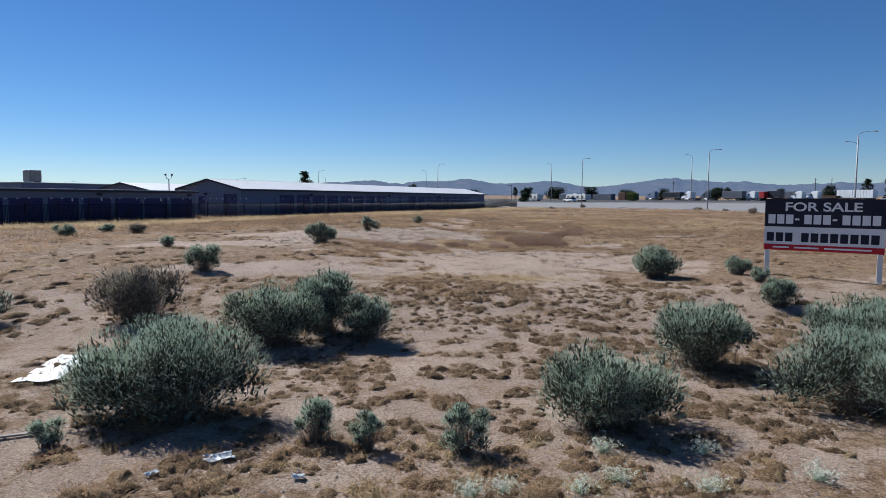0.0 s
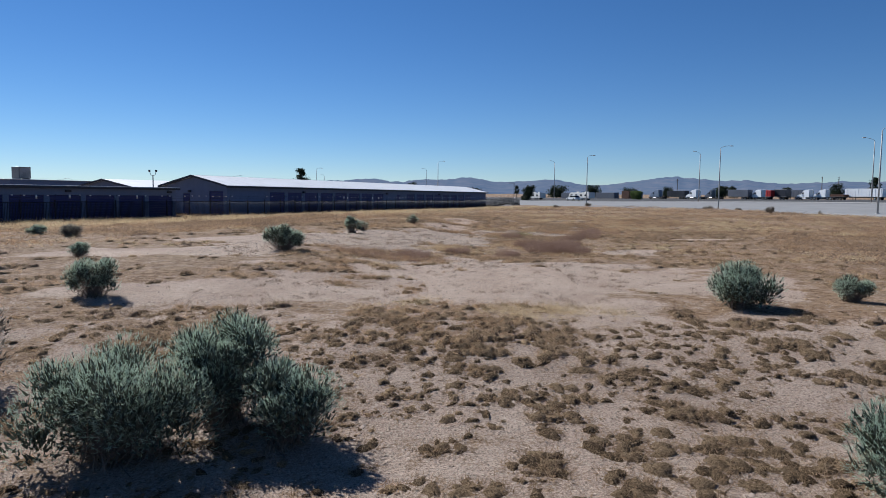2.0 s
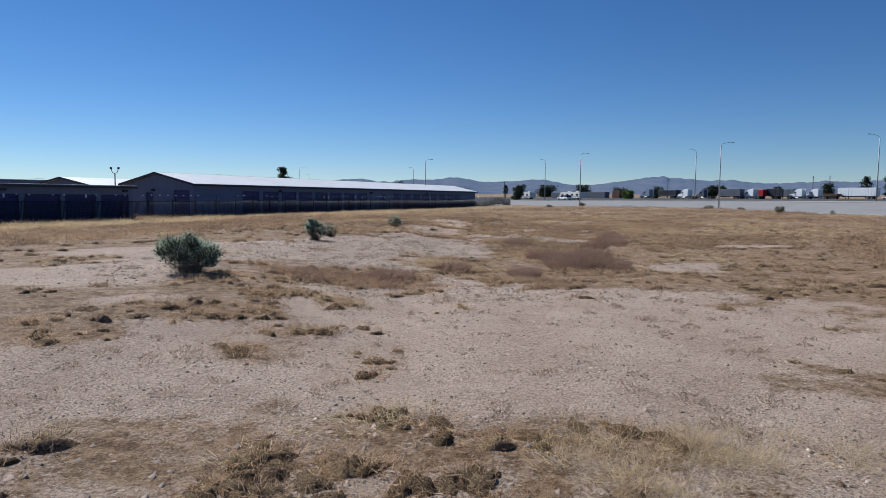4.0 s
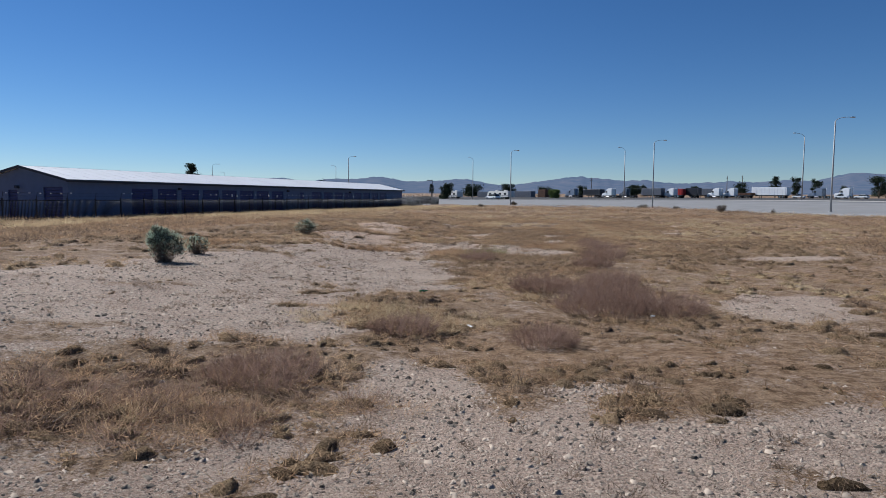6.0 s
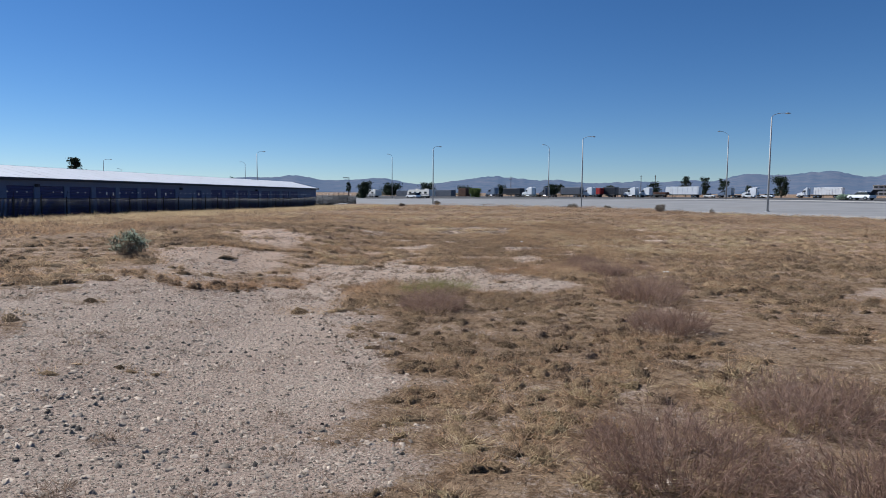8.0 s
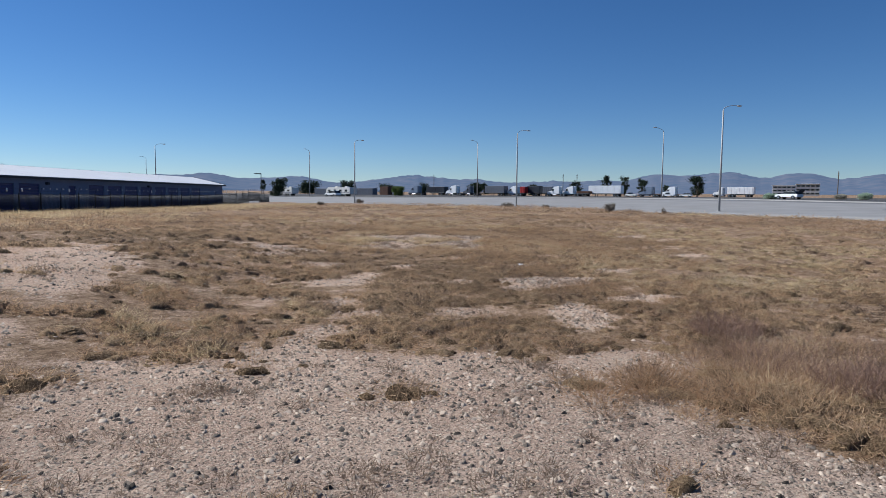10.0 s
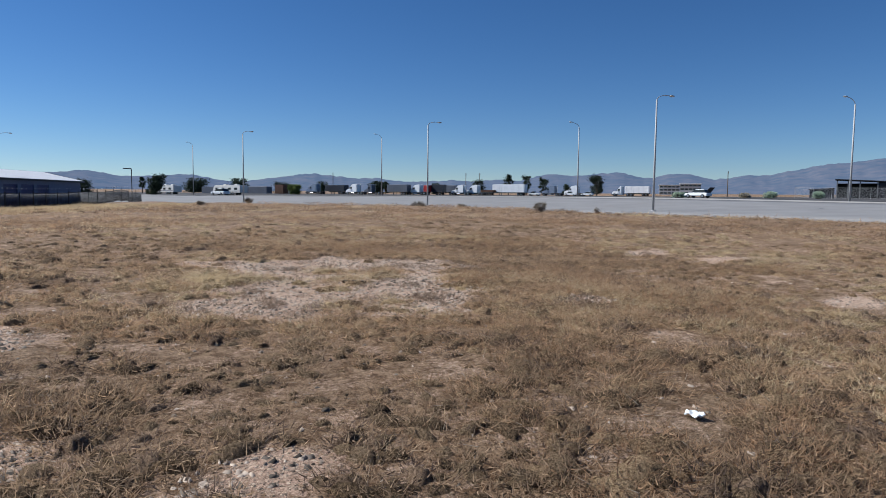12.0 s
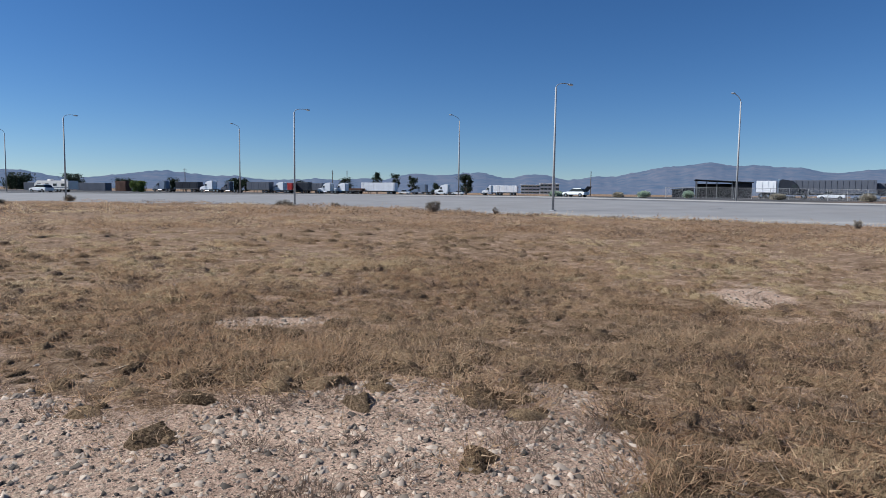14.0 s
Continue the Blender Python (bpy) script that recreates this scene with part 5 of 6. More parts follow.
def trailer(x, y, turn, paint, length=13.0, tall=4.05, label="white box lorry trailer parked across the road"):
    t = empty("lorry_trailer", stand(x, y, turn), label, "trailer", "parked trailers")
    bm = bmesh.new()
    box(bm, -length / 2, length / 2, -1.28, 1.28, 1.15, tall, 0.05)
    body = part("box_body", bm, paint, t)
    for s in (-1, 1):
        bm = bmesh.new()
        box(bm, -length / 2, length / 2, s * 1.29 - 0.03, s * 1.29 + 0.03, 1.1, 1.22)
        part("side_rail", bm, M_BOXGREY, body)
        for wx in (-length / 2 + 1.4, -length / 2 + 2.65):
            wheel(t, wx, s * 1.0)
        bm = bmesh.new()
        box(bm, length / 2 - 2.9, length / 2 - 2.7, s * 0.8 - 0.08, s * 0.8 + 0.08, 0.02, 1.15)
        part("landing_leg", bm, M_BOXGREY, t)
    bm = bmesh.new()
    box(bm, -length / 2 + 0.1, length / 2 - 1.0, -0.5, 0.5, 0.85, 1.15)
    part("chassis", bm, M_LORRYDARK, t)
    bm = bmesh.new()
    for k in range(int(length)):
        for s in (-1, 1):
            box(bm, -length / 2 + 0.5 + k, -length / 2 + 0.54 + k, s * 1.3 - 0.025, s * 1.3 + 0.025, 1.25, tall - 0.1)
    tagged(part("side_post", bm, paint, body), kind="stuff")
    return t


def caravan(x, y, turn, length, tall, label):
    t = empty("motorhome", stand(x, y, turn), label, "motorhome", "parked motorhomes")
    bm = bmesh.new()
    h = length / 2
    prism(bm, [(-h, 0.55), (-h, tall - 0.2), (-h + 0.25, tall), (h - 0.9, tall), (h - 0.2, tall - 0.6), (h, 1.2), (h - 0.1, 0.55)], -1.2, 1.2)
    bmesh.ops.bevel(bm, geom=bm.edges[:], offset=0.08, segments=2, affect="EDGES")
    body = part("body", bm, M_CREAM, t)
    for s in (-1, 1):
        for k in range(max(2, int(length / 2.6))):
            bm = bmesh.new()
            wx = -h + 1.1 + k * 2.4
            box(bm, wx, wx + 1.1, s * 1.21 - 0.015, s * 1.21 + 0.015, tall * 0.52, tall * 0.75)
            part("window", bm, M_GLASS, body, "dark caravan window")
        bm = bmesh.new()
        box(bm, -h + 0.2, h - 0.5, s * 1.21 - 0.008, s * 1.21 + 0.008, tall * 0.38, tall * 0.43)
        part("stripe", bm, M_TRAILERGREY, body, "grey side stripe")
        for wx in (-h * 0.45, -h * 0.45 + 1.0, h * 0.62):
            wheel(t, wx, s * 1.0, 0.4, 0.25)
    for wx in (-h * 0.5, h * 0.3):
        bm = bmesh.new()
        box(bm, wx - 0.5, wx + 0.5, -0.4, 0.4, tall - 0.02, tall + 0.28, 0.06)
        part("roof_unit", bm, M_CREAM, t, "roof air conditioner")
    return t


def car(x, y, turn, paint, label, pickup=False, hood_up=False):
    t = empty("car", stand(x, y, turn), label, "car", "parked cars")
    bm = bmesh.new()
    prism(bm, [(-2.2, 0.35), (-2.25, 0.85), (-1.9, 0.95), (1.2, 0.95), (2.1, 0.8), (2.25, 0.4)], -0.88, 0.88)
    bmesh.ops.bevel(bm, geom=bm.edges[:], offset=0.08, segments=2, affect="EDGES")
    body = part("body", bm, paint, t)
    bm = bmesh.new()
    prof = [(-0.3, 0.93), (-0.15, 1.6), (0.7, 1.6), (1.3, 0.93)] if pickup else [(-2.0, 0.93), (-1.6, 1.4), (0.2, 1.45), (1.0, 0.93)]
    prism(bm, prof, -0.78, 0.78)
    part("cabin", bm, M_GLASS, body, "dark-glazed cabin")
    bm = bmesh.new()
    rx = (-0.12, 0.68) if pickup else (-1.5, 0.15)
    box(bm, rx[0], rx[1], -0.72, 0.72, 1.58 if pickup else 1.41, 1.64 if pickup else 1.49, 0.02)
    part("roof", bm, paint, body)
    for s in (-1, 1):
        for wx in (-1.4, 1.4):
            wheel(t, wx, s * 0.8, 0.34, 0.22)
    if hood_up:
        bm = bmesh.new()
        prism(bm, [(-1.95, 1.0), (-1.9, 1.0), (-2.7, 1.85), (-2.76, 1.82)], -0.8, 0.8)
        part("raised_lid", bm, M_LORRYDARK, body, "dark raised lid")
    return t


def tree(x, y, tall, wide, seed, mat, label, form="round"):
    """A tapered trunk with limbs, and a crown of clumps of small leaves with gaps."""
    rng = np.random.default_rng(seed)
    t = empty("tree", pose(x, y, height(x, y) - 0.1), label, "tree")
    bm = bmesh.new()
    stem = tall * (0.14 if form == "round" else 0.75)
    tube(bm, (0, 0, 0), (0, 0, stem), 0.035 * tall, 0.018 * tall, 8)
    ends = []
    n = 28 if form == "round" else 26
    for k in range(n):
        a = k * 2.4 + rng.uniform(-0.4, 0.4)
        if form == "round":
            z0, reach, rise = stem * rng.uniform(0.6, 1.0), wide * rng.uniform(0.05, 0.42), tall * rng.uniform(-0.04, 0.74)
        else:
            f = (k + 1) / n
            z0, reach, rise = tall * (0.3 + 0.62 * f), wide * 0.5 * (1.15 - 0.8 * f) * rng.uniform(0.3, 1.25), tall * rng.uniform(0.0, 0.1)
        e = Vector((math.cos(a) * reach, math.sin(a) * reach, min(z0 + rise, tall * 0.95)))
        tube(bm, (0, 0, min(z0, stem)), e, 0.008 * tall, 0.003 * tall, 5)
        ends.append(e)
    part("trunk", bm, M_BARK, t)
    per = 130
    c = np.array([e[:] for e in ends])
    c = np.repeat(c, per, 0)
    size = wide * (0.17 if form == "round" else 0.16)
    p = c + rng.normal(size=c.shape) * size * np.array((0.62, 0.62, 0.55)) * rng.uniform(0.4, 1.2, (len(ends), 1)).repeat(per, 0)
    p[:, 2] = np.clip(p[:, 2], tall * 0.1, tall)
    leaf = 0.05 * wide ** 0.6 * 2.6
    q = p + unit(rng.normal(size=p.shape)) * leaf
    add_mesh("crown", slivers(p, q, leaf * 0.4, rng), mat, t)
    return t


# lorries stand side on, noses to the west
tractor(98.7, 268.7, ROW, M_LORRYBLUE, label="blue-grey lorry tractor parked across the road")
trailer(106.5, 265.5, ROW, M_LORRYDARK, 9.5, 3.4, "dark flat-sided lorry trailer in the parking yard")
tractor(108.6, 255.0, ROW, M_LORRY)
tractor(118.2, 259.9, ROW, M_TRAILERGREY, False, "grey short lorry tractor in the parking yard")
trailer(127.1, 255.1, ROW, M_TRAILERGREY, 9.5, 3.8, "grey lorry trailer in the parking yard")
tractor(131.5, 249.5, ROW, M_LORRY)
trailer(136.0, 250.0, ROW, M_LORRYRED, 3.5, 3.6, "short red-fronted trailer behind a white lorry")
trailer(139.6, 247.0, ROW, M_LORRYDARK, 5.5, 3.9, "dark tarpaulin trailer in the parking yard")
trailer(146.0, 250.5, ROW, M_TRAILERGREY, 9.0, 3.7, "grey lorry trailer in the parking yard")
tractor(145.4, 241.4, ROW, M_LORRY)
tractor(149.8, 238.6, ROW, M_LORRY)
trailer(155.2, 238.6, ROW, M_RUST, 8.0, 2.0, "low rusty flatbed trailer with scrap")
trailer(161.2, 231.3, ROW, M_LORRY, 13.4, 4.1)
car(168.5, 225.7, ROW, M_LORRY, "white pickup parked in the lorry yard", True)
tractor(173.5, 222.5, ROW, M_LORRYBLUE, label="blue-grey lorry tractor parked across the road")
car(176.5, 214.8, ROW, M_LORRY, "white pickup parked in the lorry yard", True)
tractor(179.5, 217.0, ROW, M_LORRY)
car(180.5, 210.5, ROW, M_LORRY, "white saloon car parked in the lorry yard")
tractor(200.5, 212.5, ROW, M_LORRY, False, "white short lorry tractor in the parking yard")
trailer(222.0, 222.5, ROW, M_LORRY, 10.2, 4.0)
car(108.4, 113.4, ROW - 20, M_LORRY, "white car with a dark raised lid beside the road", False, True)
car(44.0, 186.0, ROW, M_LORRY, "white saloon car beyond the road")
caravan(40.5, 224.0, ROW, 7.6, 2.3, "low cream travel trailer with dark windows")
caravan(51.5, 206.0, ROW, 10.5, 2.4, "long cream motorhome with dark windows and roof units")
trailer(150.4, 95.9, 103, M_LORRY, 3.6, 3.5, "short white box trailer behind the chain-link fence")
tractor(151.7, 91.6, 283, M_LORRYDARK, label="black long-nosed lorry tractor in the fenced yard")
trailer(157.4, 86.0, 103, M_TRAILERGREY, 14.6, 3.8, "long slate-grey lorry trailer in the fenced yard")
trailer(161.2, 79.0, 103, M_TRAILERGREY, 9.0, 3.3, "low slate-grey lorry trailer in the fenced yard")
car(145.0, 83.0, 103, M_LORRY, "white pickup in the fenced yard", True)
car(146.0, 77.9, 103, M_LORRYBLUE, "blue-grey saloon car in the fenced yard")


def container(x, y, turn, length, tall, mat, label):
    t = empty("shipping_container", stand(x, y, turn), label, "container")
    bm = bmesh.new()
    box(bm, -length / 2, length / 2, -1.2, 1.2, 0.12, tall, 0.03)
    body = part("shell", bm, mat, t)
    for s in (-1, 1):
        bm = bmesh.new()
        for k in range(int(length / 0.4)):
            box(bm, -length / 2 + 0.15 + k * 0.4, -length / 2 + 0.35 + k * 0.4, s * 1.2 - 0.03, s * 1.2 + 0.03, 0.3, tall - 0.15)
        tagged(part("corrugation", bm, mat, body), kind="stuff")
    for s in (-1, 1):
        for e in (-1, 1):
            bm = bmesh.new()
            box(bm, e * length / 2 - 0.09, e * length / 2 + 0.09, s * 1.2 - 0.09, s * 1.2 + 0.09, 0, 0.14)
            part("corner_casting", bm, mat, t)


container(87.9, 272.8, ROW, 4.4, 3.3, M_RUST, "rust-brown steel container beyond the road")
container(80.0, 275.5, ROW, 12.2, 2.6, M_TRAILERGREY, "low grey steel container beyond the road")
container(66.0, 279.5, ROW, 12.2, 2.4, M_TRAILERGREY, "low grey steel container beyond the road")
container(94.5, 285.0, ROW, 9.0, 2.9, M_TRAILERGREY, "low grey steel container beyond the road")


def open_shed():
    """A dark sheet-metal shed with open bays and a lower wing."""
    w, d, h = 11.2, 8.0, 4.0
    shed = empty("open_shed", stand(155.5, 106.5, 0) @ Matrix.Rotation(math.atan2(-0.905, 0.425), 4, "Z"), "dark sheet-metal shed with open bays behind a chain-link fence", "shed")
    bm = bmesh.new()
    prism(bm, [(-w / 2 - 0.3, h - 0.15), (w / 2 + 0.3, h - 0.75), (w / 2 + 0.3, h - 0.6), (-w / 2 - 0.3, h)], -0.4, d + 0.4)
    part("roof", bm, M_SHED, shed)
    bm = bmesh.new()
    box(bm, -w / 2, w / 2, d - 0.12, d, 0, h - 0.8)
    part("wall", bm, M_SHED, shed)
    for x in (-w / 2, w / 2 - 0.12):
        bm = bmesh.new()
        box(bm, x, x + 0.12, 0.1, d - 0.12, 0, h - (0.2 if x < 0 else 0.78))
        part("wall", bm, M_SHED, shed)
    bm = bmesh.new()
    box(bm, 1.8, w / 2, -0.02, 0.1, 0, h - 0.74)
    part("wall", bm, M_SHED, shed)
    for x in (-w / 2, -3.6, -1.5, 1.6):
        bm = bmesh.new()
        box(bm, x, x + 0.22, -0.12, 0.1, 0, h - 0.45)
        part("post", bm, M_BOXGREY, shed, "pale steel bay post")
    bm = bmesh.new()
    prism(bm, [(-w / 2 - 5, 0), (-w / 2 - 5, 1.7), (-w / 2 - 0.4, 2.0), (-w / 2 - 0.4, 0)], 1.5, d)
    part("wing", bm, M_SHED, shed)
    bm = bmesh.new()
    prism(bm, [(-w / 2 - 5.3, 1.72), (-w / 2 - 0.4, 2.04), (-w / 2 - 0.4, 2.14), (-w / 2 - 5.3, 1.82)], 1.1, d + 0.3)
    part("wing_roof", bm, M_SHED, shed)


open_shed()


def chain_fence():
    a, b = Vector((121.0, 103.0)), Vector((133.0, 72.0))
    d = (b - a)
    n = 12
    fence = empty("chain_link_fence", pose(a.x, a.y, 0), "grey chain-link fence round the yard beyond the road", "fence")
    for k in range(n + 1):
        p = d * (k / n)
        z = height(a.x + p.x, a.y + p.y)
        bm = bmesh.new()
        tube(bm, (p.x, p.y, z - 0.2), (p.x, p.y, z + 1.9), 0.04, 0.04, 6)
        part("post", bm, M_STEEL, fence)
        if k < n:
            q = d * ((k + 1) / n)
            zq = height(a.x + q.x, a.y + q.y)
            bm = bmesh.new()
            tube(bm, (p.x, p.y, z + 1.85), (q.x, q.y, zq + 1.85), 0.025, 0.025, 6)
            part("rail", bm, M_STEEL, fence)
            bm = bmesh.new()
            for j in range(24):
                f0, f1 = j / 24, (j + 2) / 24
                for s in (0, 1):
                    lo, hi = (0.05, 1.85) if s == 0 else (1.85, 0.05)
                    if f1 <= 1:
                        tube(bm, (p.x + (q.x - p.x) * f0, p.y + (q.y - p.y) * f0, z + lo), (p.x + (q.x - p.x) * f1, p.y + (q.y - p.y) * f1, zq + hi), 0.006, 0.006, 3)
            tagged(part("wire_mesh", bm, M_STEEL, fence), kind="stuff")


chain_fence()


def office(x, y, w, h, storeys, label):
    t = empty("office_building", stand(x, y, math.degrees(math.atan2(-0.8, 0.6))), label, "building")
    bm = bmesh.new()
    box(bm, -w / 2, w / 2, 0, 14, 0, h, 0.1)
    wall = part("wall", bm, M_OFFICE, t)
    for s in range(storeys):
        for k in range(int(w / 4)):
            bm = bmesh.new()
            z = (s + 0.35) * h / storeys
            box(bm, -w / 2 + 0.7 + k * 4, -w / 2 + 3.9 + k * 4, -0.08, 0.1, z, z + h / storeys * 0.45)
            part("window", bm, M_GLASS, wall, "dark ribbon window")
    bm = bmesh.new()
    box(bm, -w / 2 - 0.6, w / 2 + 0.6, -0.6, 14.6, h, h + 0.6, 0.1)
    part("roof", bm, M_OFFICE, t)


office(568.6, 474.0, 20, 9.5, 3, "far two-storey pale office block with dark windows")
office(580.7, 457.7, 20, 11, 3, "far two-storey pale office block with dark windows")

DARK_TREE, PALE_TREE = "dark green broad-crowned tree beyond the road", "yellow-green desert tree beyond the road"
for i, (x, y, tall, wide, mat, form) in enumerate([(208.0, 232.0, 9.4, 6.6, 0, "round"), (78.5, 234.0, 3.1, 4.6, 1, "round"), (147.0, 312.0, 8.5, 9.0, 0, "round"), (155.0, 318.0, 9.0, 6.0, 0, "round"),
                                                    (140.0, 300.0, 6.5, 8.0, 0, "round"), (170.0, 297.0, 7.5, 6.0, 0, "round"), (199.0, 279.0, 9.6, 4.6, 0, "cone"), (204.0, 272.0, 10.6, 4.8, 0, "round"),
                                                    (211.0, 268.0, 9.6, 4.4, 0, "round"), (216.0, 258.0, 5.4, 5.0, 0, "round"), (30.0, 180.0, 4.6, 3.6, 0, "round"), (26.0, 300.0, 7.0, 8.0, 0, "round"),
                                                    (70.0, 330.0, 8.5, 14.0, 0, "round"), (90.0, 335.0, 9.0, 13.0, 0, "round"), (105.0, 322.0, 7.5, 9.0, 0, "round"), (122.0, 318.0, 8.0, 8.0, 0, "round"),
                                                    (10.0, 290.0, 6.5, 7.0, 0, "round"), (-28.9, 165.7, 8.6, 3.6, 0, "cone"), (-58.6, 249.8, 8.4, 4.6, 0, "round"), (-2.0, 262.0, 7.0, 6.0, 0, "round"), (186.0, 285.0, 7.5, 7.0, 0, "round"), (44.0, 292.0, 8.0, 3.0, 0, "cone")]):
    if y > 285:
        tall, wide = tall * 0.72, wide * 0.72
    tree(x, y, tall, wide, 500 + i, (M_TREE, M_TREEPALE)[mat], (DARK_TREE, PALE_TREE)[mat] if form == "round" else "dark slender conifer behind the roofs", form)
for i, (x, y, w, h) in enumerate([(118.0, 97.5, 2.6, 1.3), (126.0, 86.0, 3.2, 1.1), (115.0, 104.0, 3.0, 1.3), (120.5, 112.0, 3.0, 1.0), (112.0, 120.0, 3.5, 1.2), (129.0, 74.0, 3.5, 1.3), (134.0, 66.0, 3.0, 1.2)]):
    shrub(x, y, w, h, 700 + i, "dusty olive roadside brush beyond the road", M_SAGE_GREY if i % 2 else M_SAGE, shoots=1500, leaf=0.16)


# ---- poles and lamps round the yard ----
def flood_pole(x, y, h):
    t = empty("floodlight_pole", stand(x, y, 20), "slim pole with two floodlights above the storage roofs", "floodlight")
    bm = bmesh.new()
    tube(bm, (0, 0, 0), (0, 0, h), 0.09, 0.06, 8)
    part("pole", bm, M_STEEL, t)
    bm = bmesh.new()
    for s in (-1, 1):
        tube(bm, (0, 0, h - 0.02), (s * 0.25, 0, h + 0.1), 0.035, 0.035, 6)
        tube(bm, (s * 0.25, 0, h + 0.1), (s * 0.36, 0, h + 0.5), 0.035, 0.035, 6)
    part("bracket", bm, M_STEEL, t)
    for s in (-1, 1):
        bm = bmesh.new()
        box(bm, s * 0.38 - 0.12, s * 0.38 + 0.12, -0.12, 0.12, h + 0.46, h + 0.7, 0.03)
        part("floodlight", bm, M_LORRYDARK, t)


flood_pole(-32.4, 84.2, 4.5)


def gate_lamp():
    t = empty("gate_lamp", stand(22.4, 154.2, 170), "slim dark lamp post with a flat head beside the gate", "lamp")
    bm = bmesh.new()
    tube(bm, (0, 0, 0), (0, 0, 5.2), 0.07, 0.06, 8)
    part("post", bm, M_IRON, t)
    bm = bmesh.new()
    box(bm, 0, 1.2, -0.15, 0.15, 5.12, 5.26, 0.03)
    part("lamp_head", bm, M_IRON, t)


gate_lamp()
for x, y, tall, turn in ((-131, 243.6, 6.7, 0), (-120, 233.6, 6.7, 180), (-50.9, 182.4, 6.6, 0)):
    copy_thing(lamp_made, stand(x, y, turn) @ Matrix.Translation((0, 0, tall - 10.3)))


def utility_pole(x, y, h):
    t = empty("utility_pole", stand(x, y, 40), "weathered wooden utility pole far off", "utility pole")
    bm = bmesh.new()
    tube(bm, (0, 0, 0), (0, 0, h), 0.17, 0.12, 8)
    part("pole", bm, M_BARK, t)
    for z in (0.5, 1.3):
        bm = bmesh.new()
        box(bm, -1.3, 1.3, -0.06, 0.06, h - z - 0.12, h - z)
        part("crossarm", bm, M_BARK, t)


for x, y, h in ((181, 288, 10), (186, 284, 10), (216, 178, 9), (246, 268, 10), (120, 300, 9)):
    utility_pole(x, y, h)


# ---- litter on the lot ----
M_TIMBER = material("charred_timber", (0.025, 0.02, 0.018), 0.9, vary=0.3, scale=8)
M_OLDWOOD = material("silver_grey_wood", (0.3, 0.26, 0.22), 0.9, vary=0.2, scale=12)
M_SHEET = material("crumpled_white_sheet", (0.62, 0.64, 0.64), 0.5, vary=0.06, scale=4, bump=0.15, bump_scale=9, spec=0.4)
M_BOTTLE = material("green_glass", (0.01, 0.12, 0.04), 0.15, vary=0.1, spec=0.6)


def plank(x, y, turn, length, wide, thick, mat, label):
    bm = bmesh.new()
    box(bm, -length / 2, length / 2, -wide / 2, wide / 2, 0, thick, 0.004)
    ob = part("plank", bm, mat)
    ob.matrix_world = pose(x, y, height(x, y) + 0.015, 2, 1, turn)
    tagged(ob, label, "plank")


plank(11.4, 50.03, -28, 0.34, 0.04, 0.03, M_TIMBER, "charred black length of timber on the gravel")
plank(-4.05, 4.95, 25, 0.5, 0.04, 0.02, M_OLDWOOD, "broken silver-grey stick on the sand")
plank(5.3, 5.1, -40, 0.5, 0.03, 0.02, M_OLDWOOD, "broken silver-grey stick on the sand")


def crumpled(name, x, y, turn, w, d, lift, mat, label, category, seed):
    """A thin sheet lying on the ground, buckled, with thickness."""
    rng = np.random.default_rng(seed)
    bm = bmesh.new()
    bmesh.ops.create_grid(bm, x_segments=14, y_segments=10, size=0.5)
    for v in bm.verts:
        f = noise.noise(Vector((v.co.x * 3 + seed, v.co.y * 3, 0))) + 0.5 * noise.noise(Vector((v.co.x * 8, v.co.y * 8 + seed, 0)))
        v.co = Vector((v.co.x * w * (1 + 0.05 * math.sin(9 * v.co.y + seed)), v.co.y * d * (1 + 0.05 * math.sin(7 * v.co.x)), lift * (1 + f)))
    ob = part(name, bm, mat)
    ob.matrix_world = pose(x, y, height(x, y) + 0.012, 0, 0, turn)
    mod = ob.modifiers.new("thickness", "SOLIDIFY")
    mod.thickness = 0.006
    tagged(ob, label, category)


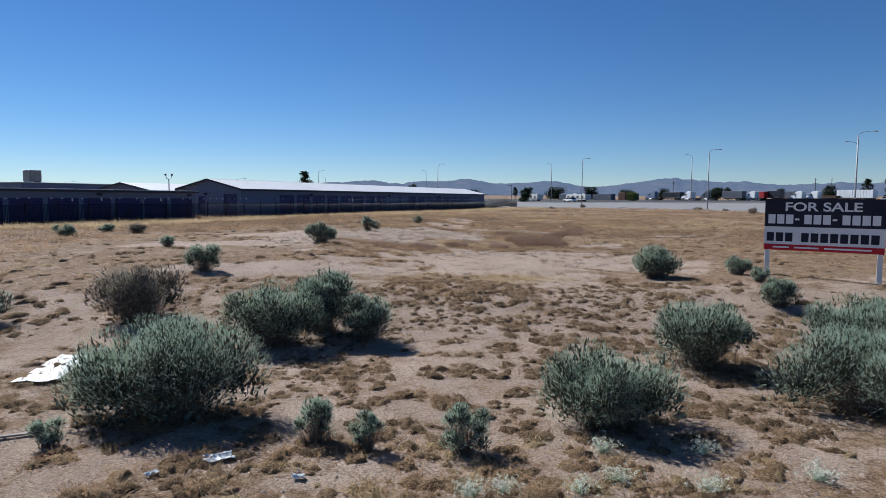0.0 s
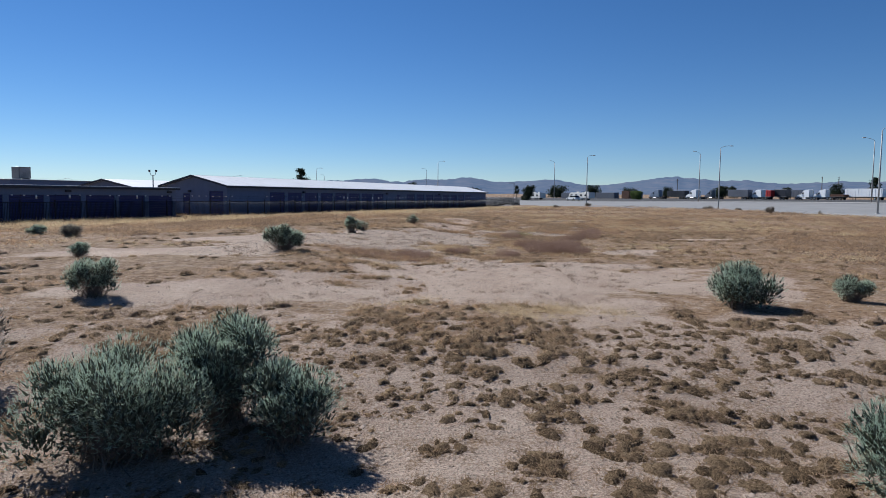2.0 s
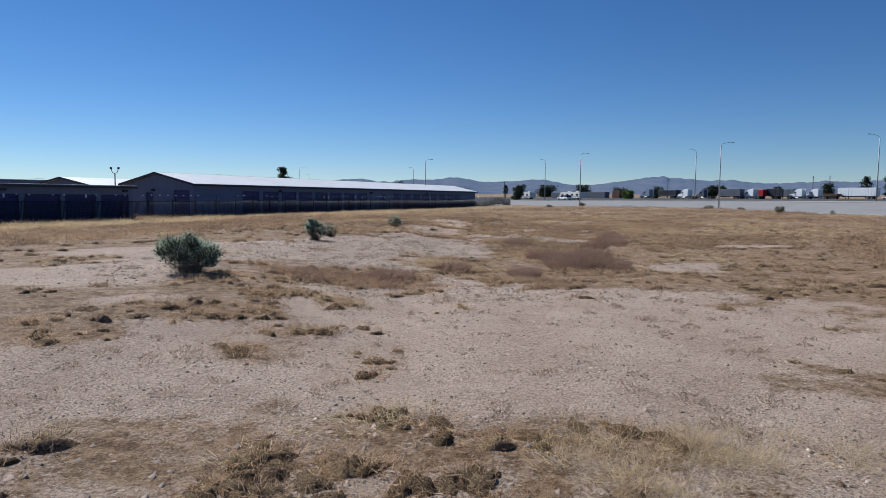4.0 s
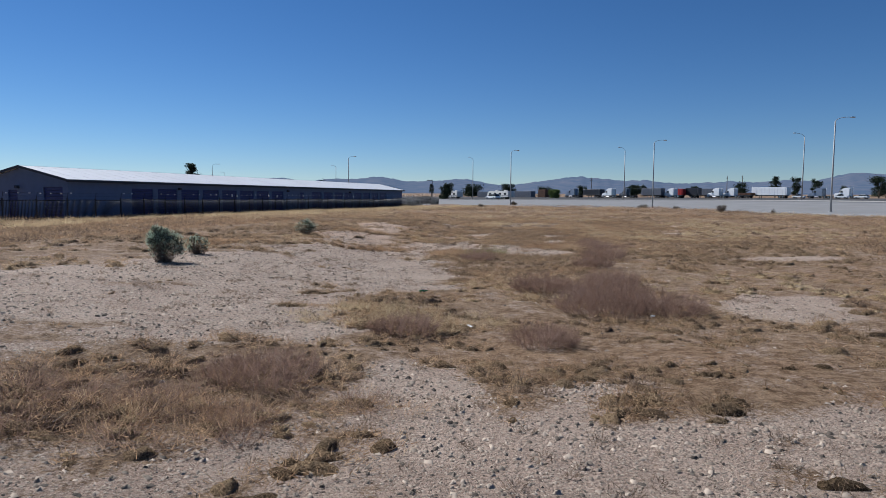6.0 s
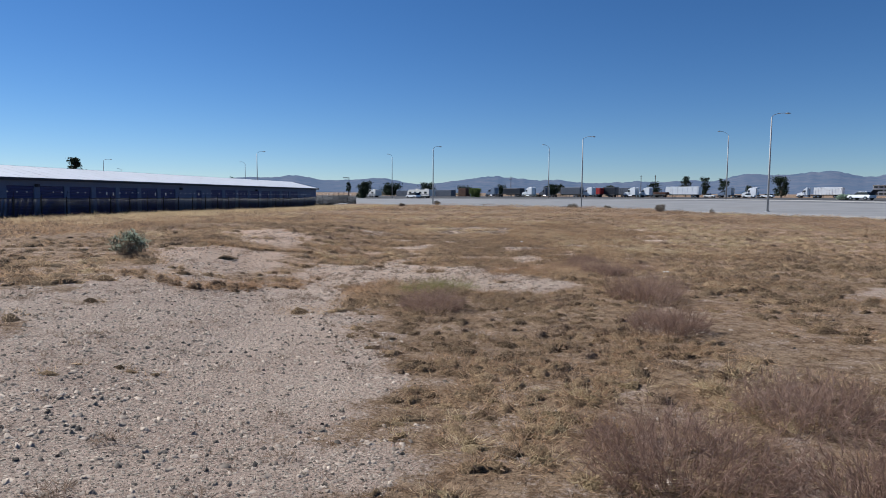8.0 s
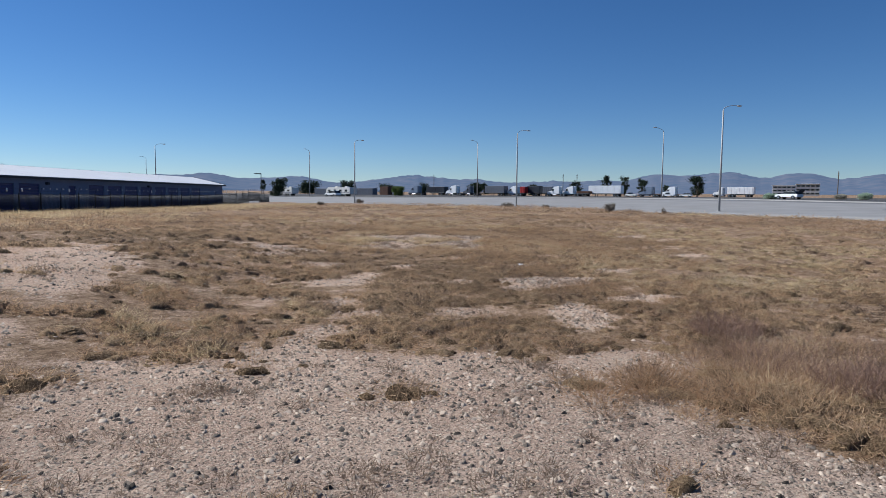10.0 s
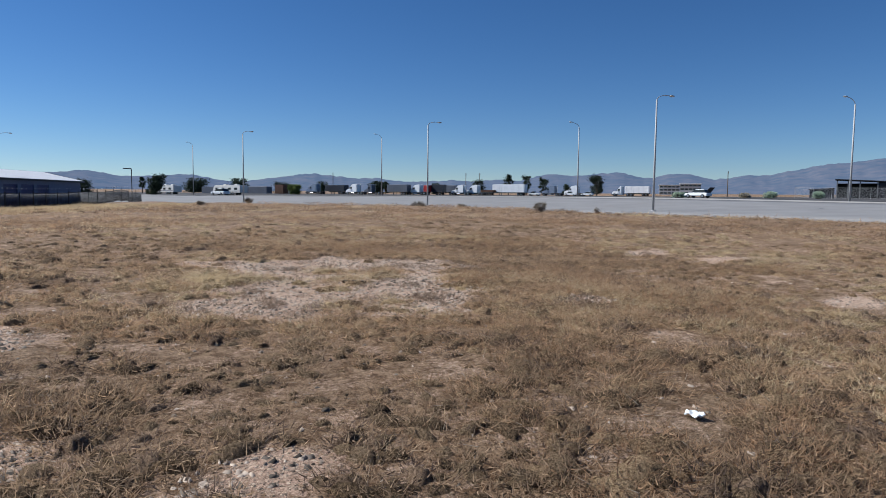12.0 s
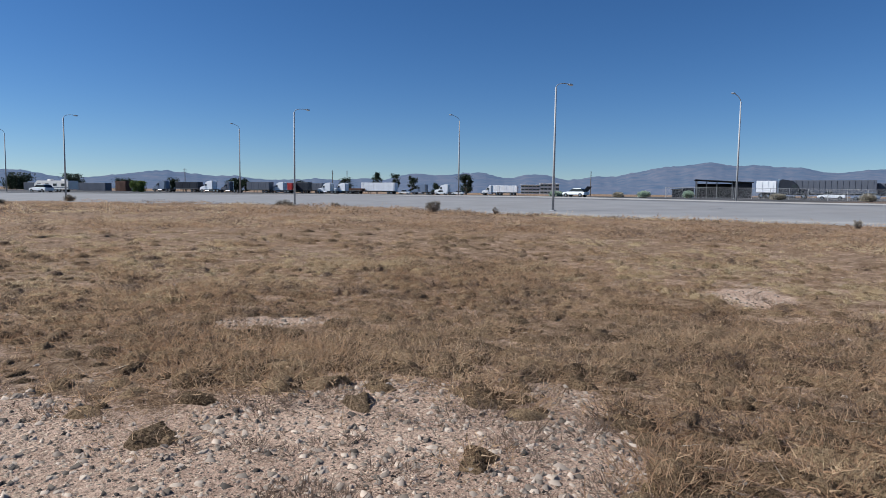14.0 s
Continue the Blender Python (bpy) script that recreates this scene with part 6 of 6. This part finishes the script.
crumpled("plastic_sheet", -4.95, 7.48, 96, 1.35, 0.5, 0.018, M_SHEET, "crumpled white plastic sheet lying on the sand", "litter", 3)
crumpled("paper_scrap", 2.19, 24.2, 15, 0.2, 0.15, 0.015, M_SHEET, "crumpled white paper scrap among dead weeds", "litter", 4)
crumpled("plastic_bag", -1.93, 4.42, 30, 0.26, 0.18, 0.02, M_SHEET, "torn silvery plastic bag beside a shrub", "litter", 5)
for i, (x, y) in enumerate([(-1.15, 4.02), (-2.35, 4.06), (10.8, 44.12), (10.58, 36.06), (4.97, 24.6)]):
    crumpled("paper_scrap", x, y, 40 * i, 0.1, 0.07, 0.02, M_SHEET, "small white paper scrap on the ground", "litter", 10 + i)


def bottle(x, y, turn):
    bm = bmesh.new()
    for a, b, r0, r1 in ((0, 0.09, 0.024, 0.024), (0.09, 0.12, 0.024, 0.011), (0.12, 0.16, 0.011, 0.01)):
        tube(bm, (a, 0, 0), (b, 0, 0), r0, r1, 14)
    ob = part("bottle", bm, M_BOTTLE, smooth_faces=True)
    ob.matrix_world = pose(x, y, height(x, y) + 0.024, 0, 0, turn)
    tagged(ob, "green glass bottle lying among dead weeds", "bottle")


bottle(2.06, 27.2, 30)


def flower_patch(x, y, seed):
    """A low plant with a flat cluster of tiny white flowers."""
    rng = np.random.default_rng(seed)
    t = empty("white_flower_plant", pose(x, y, height(x, y)), "low pale plant with clusters of tiny white flowers", "flower")
    n = 70
    foot = rng.normal(0, 0.02, (n, 3)) * np.array((1, 1, 0))
    head = rng.normal(0, 0.075, (n, 3)) * np.array((1, 1, 0)) + np.array((0, 0, 1.0)) * rng.uniform(0.04, 0.12, (n, 1))
    add_mesh("stalk", slivers(foot, head, 0.003, rng), M_SAGE, t)
    k = np.repeat(np.arange(n), 7)
    p = head[k] + rng.normal(0, 0.008, (len(k), 3))
    add_mesh("blossom", slivers(p, p + unit(rng.normal(size=p.shape)) * 0.014, 0.005, rng), M_PETAL, t)


M_PETAL = leafy("white_petal", [(0.55, 0.58, 0.45), (0.75, 0.76, 0.65)], 0.3, 2)
for i, (x, y) in enumerate([(1.49, 3.95), (1.13, 3.76), (2.15, 3.73), (3.1, 3.82), (0.53, 3.78), (0.24, 3.77), (1.51, 4.53), (2.4, 4.45)]):
    flower_patch(x, y, 900 + i)
